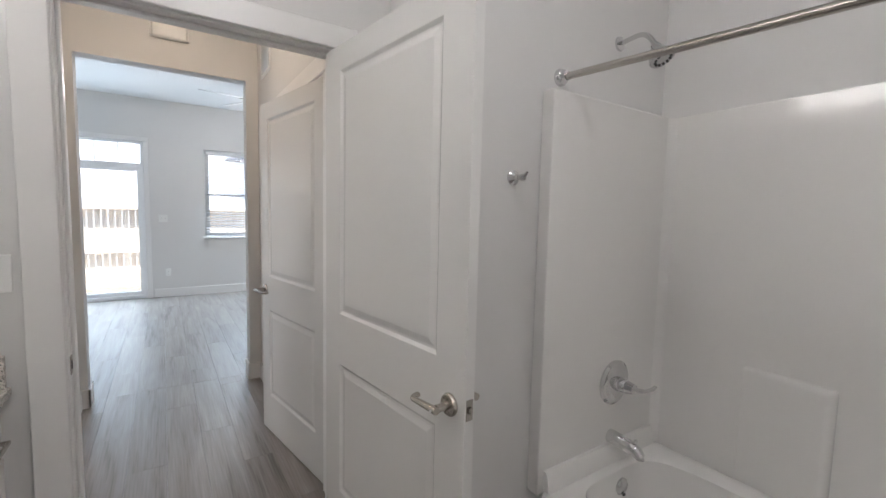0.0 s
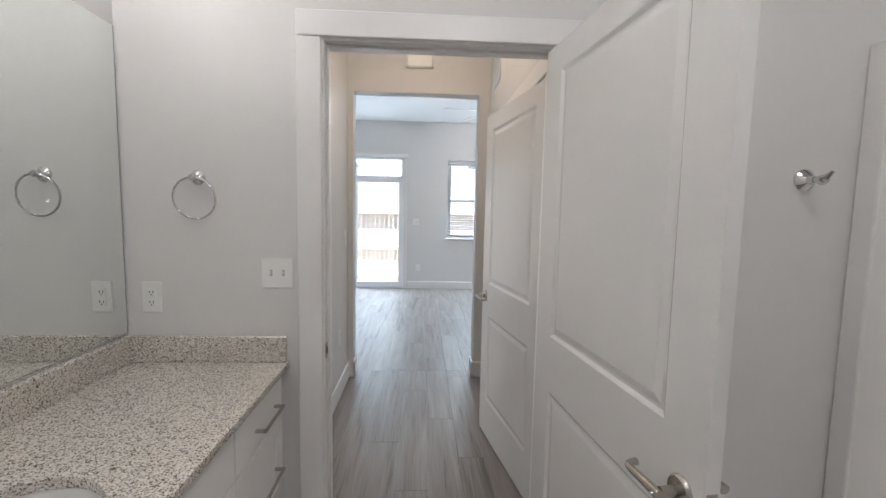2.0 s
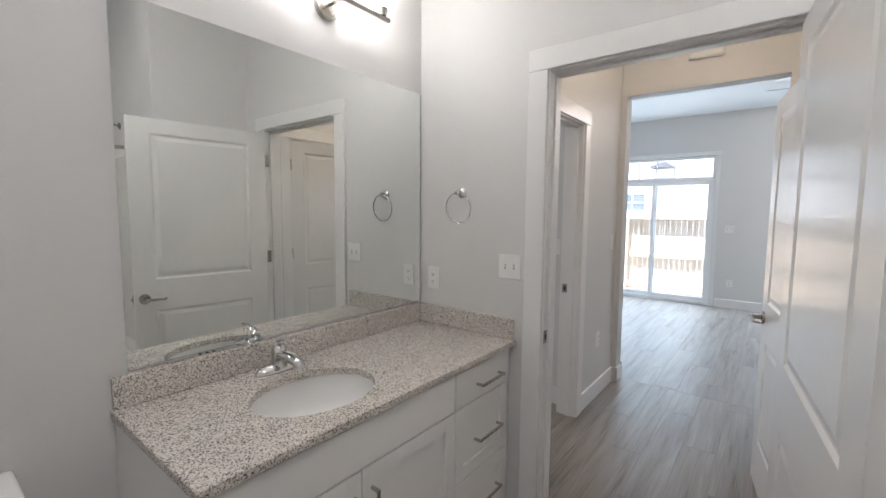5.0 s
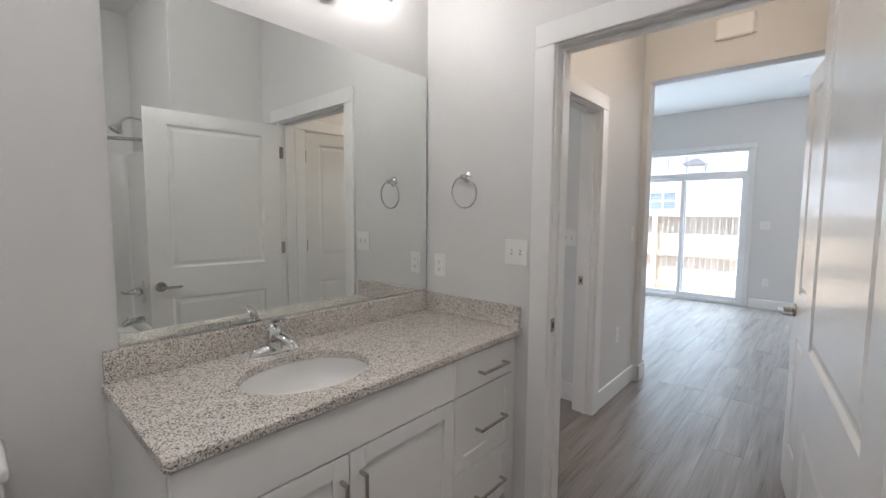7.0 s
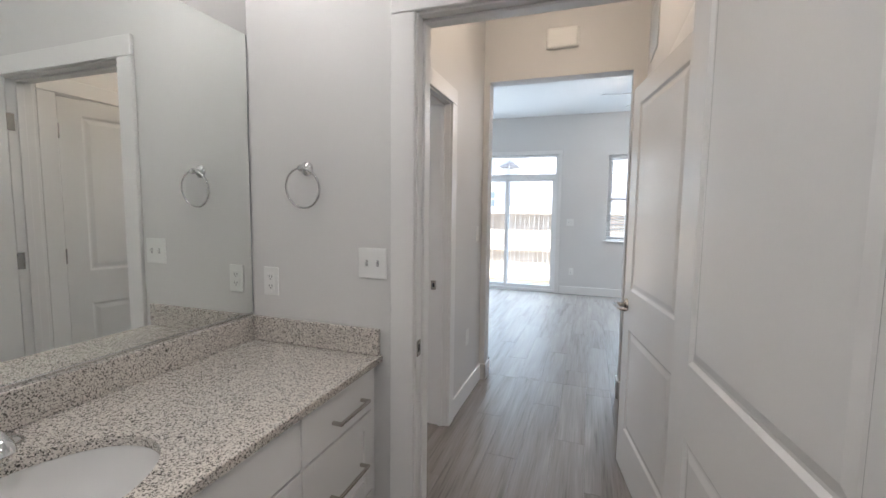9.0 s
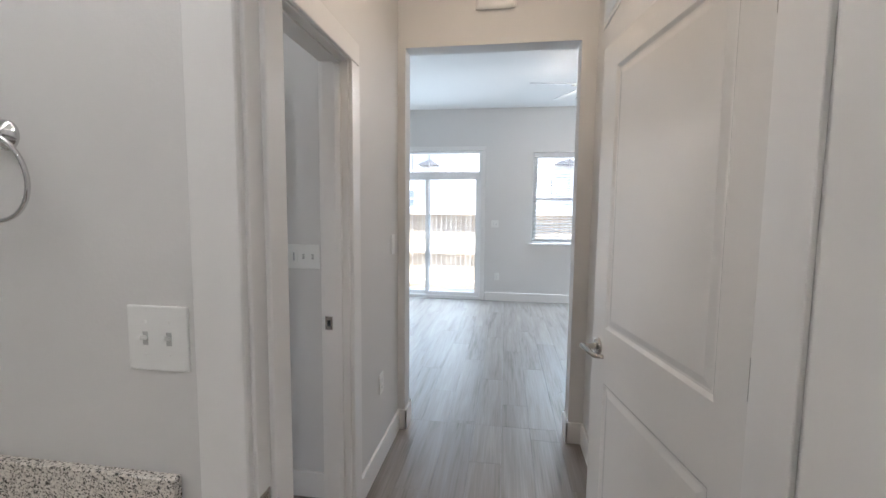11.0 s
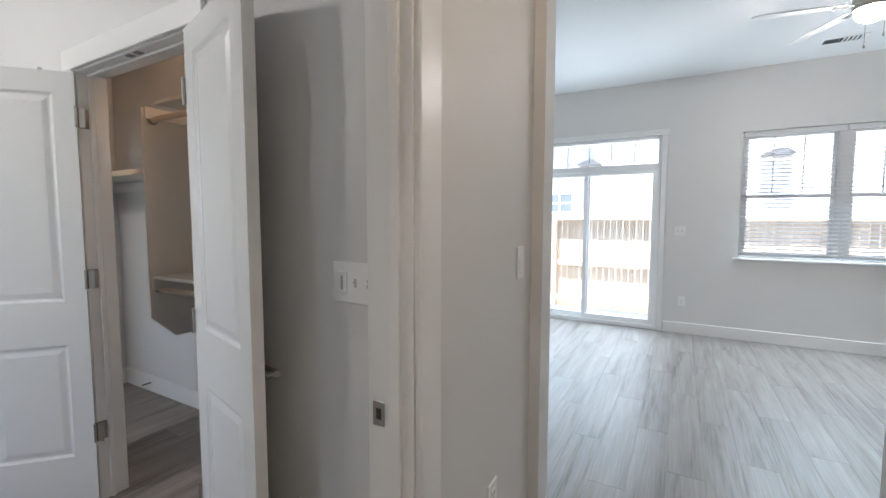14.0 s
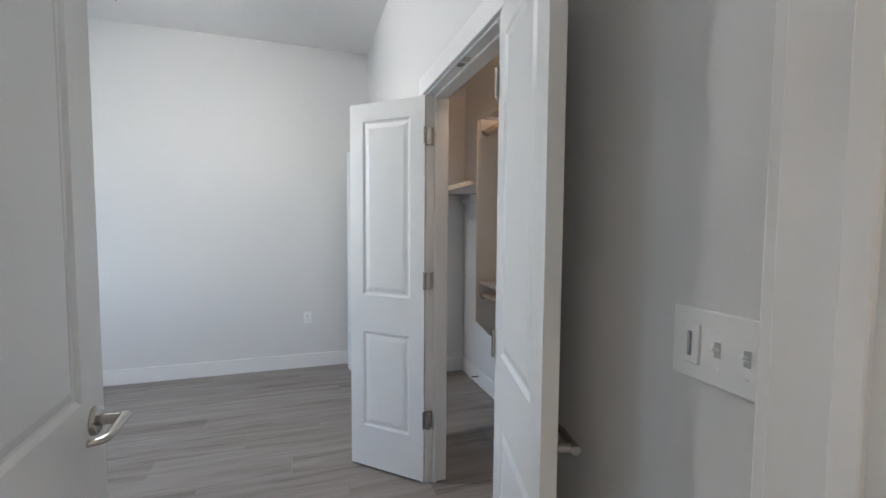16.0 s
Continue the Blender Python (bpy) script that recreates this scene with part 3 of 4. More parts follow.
def countertop():
    """Granite slab with an oval cut-out."""
    bm = bmesh.new()
    n = 72
    inner, outer = [], []
    for k in range(n):
        a = 2 * math.pi * k / n
        c, s = math.cos(a), math.sin(a)
        inner.append((SKX + SRX * c, SKY + SRY * s))
        t = min((CX1 - SKX) / c if c > 1e-9 else 9, (CX0 - SKX) / c if c < -1e-9 else 9, (CY1 - SKY) / s if s > 1e-9 else 9, (CY0 - SKY) / s if s < -1e-9 else 9)
        outer.append([SKX + t * c, SKY + t * s])
    for cx in (CX0, CX1):
        for cy in (CY0, CY1):
            i = min(range(n), key=lambda q: (outer[q][0] - cx) ** 2 + (outer[q][1] - cy) ** 2)
            outer[i] = [cx, cy]
    z0, z1 = CZ - 0.026, CZ
    L = [[bm.verts.new((*p, z)) for p in loop] for loop, z in ((outer, z1 - 0.003), (outer, z1), (inner, z1), (inner, z1 - 0.004), (inner, z0), (outer, z0))]
    for p in L[1]:
        p.co.x += 0.003 if p.co.x < CX0 + 0.01 else (-0.003 if p.co.x > CX1 - 0.001 else 0)
        p.co.y += 0.003 if p.co.y < CY0 + 0.001 else 0
    for a, b in zip(L, L[1:] + L[:1]):
        for i in range(n):
            bm.faces.new((a[i], a[(i + 1) % n], b[(i + 1) % n], b[i]))
    return bm


thing(finish("countertop", countertop(), GRANITE), "speckled grey-beige granite vanity top with oval cut-out", "countertop")
thing(finish("backsplash", bx(CX0, CX0 + 0.02, CY0 + 0.005, CY1 - 0.021, CZ + 0.0006, CZ + 0.10, bevel=0.002), GRANITE), "speckled granite backsplash strip below the mirror", "backsplash")
thing(finish("side_splash", bx(CX0, -0.326, CY1 - 0.02, CY1, CZ + 0.0006, CZ + 0.10, bevel=0.002), GRANITE), "speckled granite side splash against the door wall", "backsplash")


def bowl():
    bm = bmesh.new()
    loops = []
    for k, (s, d) in enumerate(((1.10, 0.0262), (1.05, 0.0264), (1.02, 0.029), (1.01, 0.045), (0.96, 0.085), (0.86, 0.12), (0.70, 0.145), (0.48, 0.158), (0.2, 0.164), (0.1, 0.165))):
        loops.append([(SKX + SRX * s * math.cos(2 * math.pi * i / 56), SKY + SRY * s * math.sin(2 * math.pi * i / 56), CZ - d) for i in range(56)])
    loops2 = [[(SKX + (x - SKX) * 1.03, SKY + (y - SKY) * 1.03, z - 0.012) for x, y, z in lp] for lp in reversed(loops)]
    return rings(bm, loops + loops2, closed=True)


sink = finish("sink", bowl(), PORC, smooth=True)
thing(sink, "white porcelain undermount oval sink in granite top", "sink")
part("drain", lathe(bmesh.new(), [(0, 0), (0.03, 0), (0.032, 0.003), (0.024, 0.005), (0.02, 0.002), (0, 0.002)], "z", (SKX, SKY, CZ - 0.168), 24), CHROME, sink, "chrome drain", smooth=True)
for dy in (-0.03, 0, 0.03):
    part("overflow_hole", sweep(bmesh.new(), [(SKX + 0.1485, SKY + dy, CZ - 0.056), (SKX + 0.165, SKY + dy, CZ - 0.054)], 0.0055, 10), DARK, sink)

FY0 = 0.715
fa = finish("faucet", lathe(bmesh.new(), [(0, 0.0), (0.034, 0.0), (0.0335, 0.008), (0.028, 0.019), (0.019, 0.026), (0, 0.028)], "z", (0, 0, 0), 36, sx=0.92, sy=2.45), CHROME, smooth=True)
fa.matrix_world = pose(-0.832, FY0, CZ) @ Matrix.Scale(1.15, 4)
thing(fa, "polished chrome single-lever faucet behind the oval sink", "faucet")
part("body", lathe(bmesh.new(), [(0, 0.01), (0.030, 0.012), (0.026, 0.035), (0.024, 0.058), (0.025, 0.066), (0.021, 0.08), (0.012, 0.089), (0, 0.091)], "z", (0, 0, 0), 28), CHROME, fa, smooth=True)
sp = [(0.012, 0, 0.045)] + bend((0.035, 0, 0.054), (0.08, 0, 0.062), (0.118, 0, 0.044), 8) + [(0.124, 0, 0.034)]
part("spout", sweep(bmesh.new(), sp, [0.023, 0.0235, 0.0235, 0.023, 0.0225, 0.022, 0.021, 0.020, 0.019, 0.017, 0.015], 20, flat=0.72), CHROME, fa, smooth=True)
hl = [(0.0, 0, 0.08)] + bend((-0.004, 0, 0.095), (0.012, 0, 0.118), (0.085, 0, 0.116), 7)
part("lever", sweep(bmesh.new(), hl, [0.018, 0.016, 0.015, 0.014, 0.0125, 0.0115, 0.0105, 0.0095, 0.0075], 16, flat=0.55), CHROME, fa, smooth=True)
part("red_blue_dot", bx(0.0235, 0.0265, -0.003, 0.003, 0.062, 0.068, bevel=0.001), DARK, fa)

# ---- mirror and vanity light ----
mir = finish("wall_mirror", bx(-0.9245, -0.919, 0.262, 1.622, 0.964, 2.084), MIRROR)
thing(mir, "large frameless plate mirror above the vanity splash", "mirror")
part("edge", bx(-0.9245, -0.9185, 1.6225, 1.6265, 0.964, 2.084), GREYM, mir, "dark polished mirror edge")
part("bottom_channel", bx(-0.9245, -0.915, 0.262, 1.622, 0.9535, 0.9635, bevel=0.001), CHROME, mir, "thin chrome bottom channel")

LY = 1.02
vl = empty("vanity_light", pose(-0.925, LY, 2.315))
thing(vl, "satin nickel three-shade vanity light above the mirror", "wall lamp")
part("backplate", lathe(bmesh.new(), [(0, 0.0005), (0.06, 0.0005), (0.06, 0.012), (0.054, 0.02), (0.02, 0.025), (0, 0.025)], "x", (0, 0, 0), 32), NICKEL, vl, smooth=True)
part("stem", sweep(bmesh.new(), [(0.02, 0, 0.0), (0.12, 0, 0.0)], 0.009, 14), NICKEL, vl, smooth=True)
part("crossbar", bx(0.106, 0.124, -0.262, 0.262, -0.009, 0.009, bevel=0.002), NICKEL, vl)
for y in (-0.222, 0.0, 0.222):
    cup = part("socket_cup", lathe(bmesh.new(), [(0, 0.009), (0.016, 0.009), (0.019, 0.02), (0.024, 0.042), (0, 0.042)], "z", (0.115, y, 0), 20), NICKEL, vl, smooth=True)
    prof = [(0.026, 0.043), (0.036, 0.055), (0.046, 0.09), (0.052, 0.14), (0.056, 0.175), (0.053, 0.175), (0.049, 0.14), (0.043, 0.09), (0.033, 0.058), (0.02, 0.046)]
    part("shade", lathe(bmesh.new(), prof, "z", (0.115, y, 0), 24), SHADE, vl, "lit frosted glass shade", smooth=True)

# ---- towel ring, robe hook ----


tr = finish("towel_ring", lathe(bmesh.new(), [(0, 0), (0.027, 0), (0.027, -0.005), (0.021, -0.012), (0.012, -0.017), (0.010, -0.03), (0.013, -0.036), (0.013, -0.046), (0.008, -0.052), (0, -0.053)], "y", (0, 0, 0), 28), CHROME, smooth=True)
tr.matrix_world = pose(-0.645, 1.635, 1.553)
thing(tr, "polished chrome towel ring on bathroom wall", "towel ring")
ring = bmesh.new()
loops = []
for k in range(48):
    a = 2 * math.pi * k / 48
    c = Vector((0.076 * math.sin(a), -0.04, -0.076 + 0.076 * math.cos(a)))
    rad = Vector((math.sin(a), 0, math.cos(a)))
    loops.append([c + rad * 0.0042 * math.cos(b) + Vector((0, 1, 0)) * 0.0042 * math.sin(b) for b in [2 * math.pi * q / 10 for q in range(10)]])
rg = part("ring", rings(ring, loops, closed=True), CHROME, tr, smooth=True)
rg.matrix_basis = pose(0, 0, 0.004, 6, 0, 0)

hk = finish("robe_hook", lathe(bmesh.new(), [(0, 0), (0.026, 0), (0.026, -0.005), (0.019, -0.012), (0.010, -0.018), (0.008, -0.03), (0, -0.031)], "y", (0, 0, 0), 28), CHROME, smooth=True)
hk.matrix_world = pose(1.099, 0.972, 1.537)
thing(hk, "polished chrome robe hook on the shower end wall", "robe hook")
part("prong", sweep(bmesh.new(), [(0, -0.025, 0), (0, -0.045, 0), (0, -0.058, 0.004), (0, -0.07, 0.014)], [0.007, 0.008, 0.007, 0.004], 14), CHROME, hk, smooth=True)
part("finial", lathe(bmesh.new(), [(0, -0.038), (0.011, -0.042), (0.0125, -0.05), (0.008, -0.058), (0, -0.06)], "y", (0, 0, -0.002), 18), CHROME, hk, smooth=True)

# ---- tub and shower ----
TX0, TX1, TY0, TY1, DECK = 1.225, 1.982, -0.58, 0.914, 0.37


def tub_mesh():
    """Tub shell: apron, deck and rounded basin."""
    n = 64
    cx, cy = (TX0 + TX1) / 2, (TY0 + TY1) / 2
    hx, hy = (TX1 - TX0) / 2, (TY1 - TY0) / 2

    def sup(rx, ry, z, e, dx=0, dy=0):
        out = []
        for k in range(n):
            a = 2 * math.pi * (k + 0.5) / n
            c, s = math.cos(a), math.sin(a)
            out.append((cx + dx + rx * math.copysign(abs(c) ** (2 / e), c), cy + dy + ry * math.copysign(abs(s) ** (2 / e), s), z))
        return out
    loops = [sup(hx, hy, 0, 40), sup(hx, hy, DECK - 0.02, 40), sup(hx - 0.008, hy - 0.004, DECK, 40), sup(hx - 0.07, hy - 0.045, DECK, 5), sup(hx - 0.085, hy - 0.06, DECK - 0.012, 5),
             sup(hx - 0.10, hy - 0.085, DECK - 0.15, 5), sup(hx - 0.125, hy - 0.16, 0.12, 4.5), sup(hx - 0.17, hy - 0.23, 0.085, 4), sup(0.05, 0.2, 0.08, 2.5)]
    return rings(bmesh.new(), loops)


tub = finish("bathtub", tub_mesh(), TUBM, smooth=True)
thing(tub, "white moulded fibreglass bathtub with smooth apron", "bathtub")
part("overflow_plate", lathe(bmesh.new(), [(0, 0), (0.036, 0), (0.036, -0.006), (0.028, -0.013), (0, -0.015)], "y", (1.645, 0.842, 0.295), 28), CHROME, tub, "round chrome overflow plate", smooth=True)
part("overflow_slot", bx(1.637, 1.653, 0.824, 0.828, 0.262, 0.27), DARK, tub)

SUR = 1.852
sur = bmesh.new()
box(sur, TX0, TX1 + 0.012, TY1, 0.9705, DECK - 0.012, SUR, bevel=0.006, seg=2)
box(sur, TX1, 1.9985, TY0 - 0.03, TY1 - 0.001, DECK - 0.012, SUR, bevel=0.004, seg=2)
box(sur, TX0, TX1, TY0 - 0.034, TY0, DECK - 0.012, SUR, bevel=0.004)
so = finish("shower_surround", sur, TUBM)
thing(so, "glossy white moulded fibreglass shower surround panels", "shower surround")
cove = bmesh.new()
pts = [(TX1 + 0.002, TY1 - 0.045)] + [(TX1 + 0.002 - 0.045 + 0.045 * math.cos(a), TY1 + 0.002 - 0.045 + 0.045 * math.sin(a)) for a in [math.pi / 2 * k / 8 for k in range(9)]]
loops = [[(x, y, z) for x, y in pts] + [(TX1 + 0.004, TY1 + 0.004, z)] for z in (DECK + 0.002, SUR - 0.004)]
part("corner_cove", rings(cove, loops), TUBM, so, smooth=True)
led = bmesh.new()
ledge = []
for y, d in ((0.575, 0.001), (0.53, 0.010), (0.46, 0.018), (0.38, 0.026), (0.31, 0.032), (0.295, 0.030), (0.283, 0.018), (0.278, 0.001)):
    X = TX1 + 0.003
    ledge.append([(X, y, 0.838), (X - d * 0.7, y, 0.832), (X - d * 0.95, y, 0.822), (X - d, y, 0.81), (X - d, y, 0.60), (X - d, y, DECK + 0.003), (X, y, DECK + 0.003)])
rings(led, ledge)
part("soap_ledge", led, TUBM, so, "moulded soap ledge", smooth=True)
lip = bmesh.new()
rings(lip, [[(x, TY1 + 0.003, 0.452), (x, TY1 - 0.012, 0.448), (x, TY1 - 0.02, 0.436), (x, TY1 - 0.03, DECK + 0.002), (x, TY1 + 0.003, DECK + 0.002)] for x in (TX0 + 0.03, TX1 - 0.03)])
part("end_ledge", lip, TUBM, so, smooth=True)

rod = finish("shower_rod", sweep(bmesh.new(), [(1.312, 0.96, 1.912), (1.312, -0.60, 1.83)], 0.0128, 20), NICKEL, smooth=True)
thing(rod, "brushed steel straight shower curtain rod across the tub", "shower rod")
part("flange", lathe(bmesh.new(), [(0, 0), (0.031, 0), (0.031, -0.008), (0.026, -0.014), (0.026, -0.02), (0.02, -0.026), (0.018, -0.036), (0, -0.036)], "y", (1.312, 0.9715, 1.913), 26), CHROME, rod, "chrome rod flange", smooth=True)
part("flange", lathe(bmesh.new(), [(0, 0), (0.031, 0), (0.031, 0.008), (0.02, 0.026), (0.018, 0.036), (0, 0.036)], "y", (1.312, -0.6145, 1.829), 26), CHROME, rod, "chrome rod flange", smooth=True)

sh = finish("shower_fitting", lathe(bmesh.new(), [(0, 0), (0.029, 0), (0.027, -0.007), (0.012, -0.012), (0, -0.012)], "y", (1.655, 0.9715, 2.112), 26), CHROME, smooth=True)
thing(sh, "polished chrome shower head on a bent arm", "shower head")
arm = [(1.655, 0.967, 2.112), (1.655, 0.925, 2.117)] + bend((1.655, 0.89, 2.12), (1.655, 0.845, 2.118), (1.655, 0.818, 2.06), 7)
part("arm", sweep(bmesh.new(), arm, 0.0095, 14), CHROME, sh, smooth=True)
hd = lathe(bmesh.new(), [(0, 0.0), (0.014, 0.0), (0.017, -0.012), (0.022, -0.022), (0.038, -0.045), (0.043, -0.055), (0.042, -0.062), (0.034, -0.065), (0, -0.066)], "z", (0, 0, 0), 26)
bell = part("shower_head", hd, CHROME, sh, smooth=True)
bell.matrix_basis = pose(1.655, 0.82, 2.062, -30, 0, 0) @ Matrix.Scale(1.12, 4)
for k in range(12):
    a = 2 * math.pi * k / 12
    part("nozzle", bx(0.026 * math.cos(a) - 0.0035, 0.026 * math.cos(a) + 0.0035, 0.026 * math.sin(a) - 0.0035, 0.026 * math.sin(a) + 0.0035, -0.068, -0.0655), DARK, bell)

va = finish("shower_valve", lathe(bmesh.new(), [(0, 0), (0.083, 0), (0.084, -0.006), (0.074, -0.013), (0.066, -0.012), (0.058, -0.016), (0.03, -0.02), (0, -0.02)], "y", (0, 0, 0), 40), CHROME, smooth=True)
va.matrix_world = pose(1.66, TY1, 0.713) @ Matrix.Scale(1.13, 4)
thing(va, "round chrome shower valve with lever on the surround", "shower valve")
part("hub", lathe(bmesh.new(), [(0, -0.015), (0.027, -0.015), (0.026, -0.05), (0.022, -0.055), (0.024, -0.058), (0.018, -0.085), (0, -0.092)], "y", (0, 0, 0), 24), CHROME, va, smooth=True)
part("lever", sweep(bmesh.new(), [(0.0, -0.07, 0), (0.02, -0.09, -0.006), (0.05, -0.10, -0.012), (0.085, -0.105, -0.008), (0.10, -0.106, -0.002)], [0.017, 0.014, 0.010, 0.009, 0.007], 14, flat=0.6), CHROME, va, smooth=True)

ts = finish("tub_spout", sweep(bmesh.new(), [(0, 0, 0), (0, -0.02, 0), (0, -0.09, -0.004), (0, -0.125, -0.012), (0, -0.142, -0.026), (0, -0.143, -0.036)], [0.029, 0.029, 0.027, 0.025, 0.02, 0.016], 22), CHROME, smooth=True)
ts.matrix_world = pose(1.655, TY1, 0.478)
thing(ts, "chrome tub spout with diverter on the surround", "tub spout")
part("diverter", lathe(bmesh.new(), [(0, 0.015), (0.004, 0.015), (0.004, 0.026), (0.008, 0.028), (0.007, 0.034), (0, 0.035)], "z", (0, -0.118, 0), 14), CHROME, ts, smooth=True)

# ---- toilet ----
to = empty("toilet", pose(-0.60, -0.22, 0))
thing(to, "white porcelain two-piece toilet beside the vanity", "toilet")
tinv = to.matrix_world.inverted()
part("tank", bx(-0.915, -0.725, -0.43, -0.005, 0.38, 0.735, bevel=0.025, seg=3), PORC, to, smooth=True)
part("tank_lid", bx(-0.92, -0.71, -0.44, 0.005, 0.737, 0.775, bevel=0.012, seg=3), PORC, to, smooth=True)
bl = bmesh.new()
lp = []
for s, z, dx in ((0.55, 0.0, -0.05), (0.5, 0.08, -0.05), (0.55, 0.2, -0.03), (0.9, 0.34, 0.0), (1.0, 0.385, 0.0), (0.96, 0.395, 0.0), (0.72, 0.39, 0.0), (0.6, 0.30, 0.0), (0.3, 0.2, 0.0)):
    lp.append([(-0.49 + dx + 0.24 * s * math.cos(2 * math.pi * k / 36), -0.22 + 0.18 * s * math.sin(2 * math.pi * k / 36), z) for k in range(36)])
part("bowl", rings(bl, lp), PORC, to, smooth=True)
lid = bmesh.new()
lp = [[(-0.49 + 0.245 * s * math.cos(2 * math.pi * k / 36), -0.22 + 0.185 * s * math.sin(2 * math.pi * k / 36), z) for k in range(36)] for s, z in ((0.98, 0.397), (1.0, 0.405), (1.0, 0.425), (0.96, 0.435), (0.5, 0.44))]
part("seat_lid", rings(lid, lp), PORC, to, smooth=True)
part("flush_lever", sweep(bmesh.new(), [(-0.722, -0.07, 0.68), (-0.705, -0.07, 0.68), (-0.70, -0.14, 0.672)], 0.007, 10), CHROME, to, smooth=True)
for ob in to.children:
    ob.matrix_parent_inverse = tinv

# ---- added fill dome of the bath, ceiling lamp of the hall ----


def dome(x, y, material, label, r=0.15):
    root = finish("ceiling_light", lathe(bmesh.new(), [(0, -0.0005), (r, -0.0005), (r, -0.018), (r - 0.008, -0.022), (0, -0.022)], "z", (x, y, TOP), 32), NICKEL, smooth=True)
    thing(root, label, "ceiling lamp")
    part("diffuser", lathe(bmesh.new(), [(r - 0.012, -0.0225), (r - 0.015, -0.04), (r * 0.75, -0.07), (r * 0.4, -0.085), (0, -0.09)], "z", (x, y, TOP), 32), material, root, "lit opal diffuser", smooth=True)


# unseen fill, added to brighten the tub side and the bath door
dome(0.50, -0.10, BATHFILL, "added unseen fill dome on the bathroom ceiling")
dome(0.16, 2.55, HALLLIT, "warm lit opal dome light on hall ceiling")

# ---- hall: door chime, return-air grille ----
ch = finish("door_chime", bx(0.045, 0.268, 3.555, 3.5895, 2.602, 2.753, bevel=0.02, seg=4), PLAST, smooth=True)
thing(ch, "white rounded plastic door chime above the opening", "door chime")
part("base", bx(0.038, 0.276, 3.572, 3.5898, 2.608, 2.747, bevel=0.004), PLAST, ch)

gr = empty("air_grille", pose(HR, 3.26, 2.55))
thing(gr, "white louvred return-air grille high on hall wall", "vent")
for y0, y1, z0, z1 in ((-0.16, -0.135, -0.16, 0.16), (0.135, 0.16, -0.16, 0.16), (-0.135, 0.135, -0.16, -0.135), (-0.135, 0.135, 0.135, 0.16)):
    part("frame", bx(-0.008, -0.0005, y0, y1, z0, z1, bevel=0.002), PLAST, gr)
part("backing", bx(-0.002, -0.0005, -0.135, 0.135, -0.135, 0.135), DARK, gr)
for k in range(13):
    s = part("slat", bx(-0.006, 0.006, -0.135, 0.135, -0.0008, 0.0008), PLAST, gr)
    s.matrix_basis = pose(-0.008, 0, -0.125 + k * 0.0208, 0, 40, 0)

# ---- living room: sliding door, transom, window, blinds ----


def pane(name, root, x0, x1, y, z0, z1):
    g = part(name, bx(x0, x1, y - 0.003, y + 0.003, z0, z1), GLASS, root)
    g.visible_shadow = False
    return g


def rect_frame(bm, x0, x1, y0, y1, z0, z1, w, wb=None):
    wb = wb or w
    box(bm, x0, x0 + w, y0, y1, z0, z1, bevel=0.002)
    box(bm, x1 - w, x1, y0, y1, z0, z1, bevel=0.002)
    box(bm, x0 + w, x1 - w, y0, y1, z0, z0 + wb, bevel=0.002)
    box(bm, x0 + w, x1 - w, y0, y1, z1 - w, z1, bevel=0.002)
    return bm


SL, SR = -1.965, -0.15
sd = finish("door_7", rect_frame(bmesh.new(), SL, SR, FY + 0.02, FY + 0.13, 0.0, 2.02, 0.035, 0.05), VINYL)
thing(sd, "white vinyl sliding patio door with two glass panels", "sliding door", kind="structure")
for x0, x1, y in ((-1.05, -0.185, FY + 0.05), (SL + 0.035, -0.98, FY + 0.095)):
    p = part("door_panel", rect_frame(bmesh.new(), x0, x1, y - 0.018, y + 0.018, 0.052, 1.984, 0.05, 0.06), VINYL, sd)
    pane("glass_pane", p, x0 + 0.045, x1 - 0.045, y, 0.10, 1.94)
h = part("pull_handle", bx(-0.227, -0.21, FY - 0.008, FY + 0.031, 0.92, 1.10, bevel=0.005, seg=2), PLAST, sd, "white plastic pull handle")
tw = finish("window_2", rect_frame(bmesh.new(), SL, SR, FY + 0.03, FY + 0.12, 2.021, 2.38, 0.035), VINYL)
thing(tw, "white transom window with muntins above the sliding door", "window", kind="structure")
pane("glass_pane", tw, SL + 0.03, SR - 0.03, FY + 0.075, 2.05, 2.35)
for k in range(6):
    x = -1.825 + 0.2745 * k
    part("muntin", bx(x - 0.007, x + 0.007, FY + 0.062, FY + 0.088, 2.054, 2.347, bevel=0.001), VINYL, tw)
cs = finish("trim", bx(-2.055, SL - 0.004, FY - 0.018, FY - 0.0005, 0, 2.385, bevel=0.003), TRIM)
thing(cs, "flat white painted casing round the sliding door", "trim", kind="structure")
part("casing", bx(SR + 0.004, -0.082, FY - 0.018, FY - 0.0005, 0, 2.385, bevel=0.003), TRIM, cs)
part("head_casing", bx(-2.065, -0.072, FY - 0.02, FY - 0.0005, 2.387, 2.45, bevel=0.003), TRIM, cs)

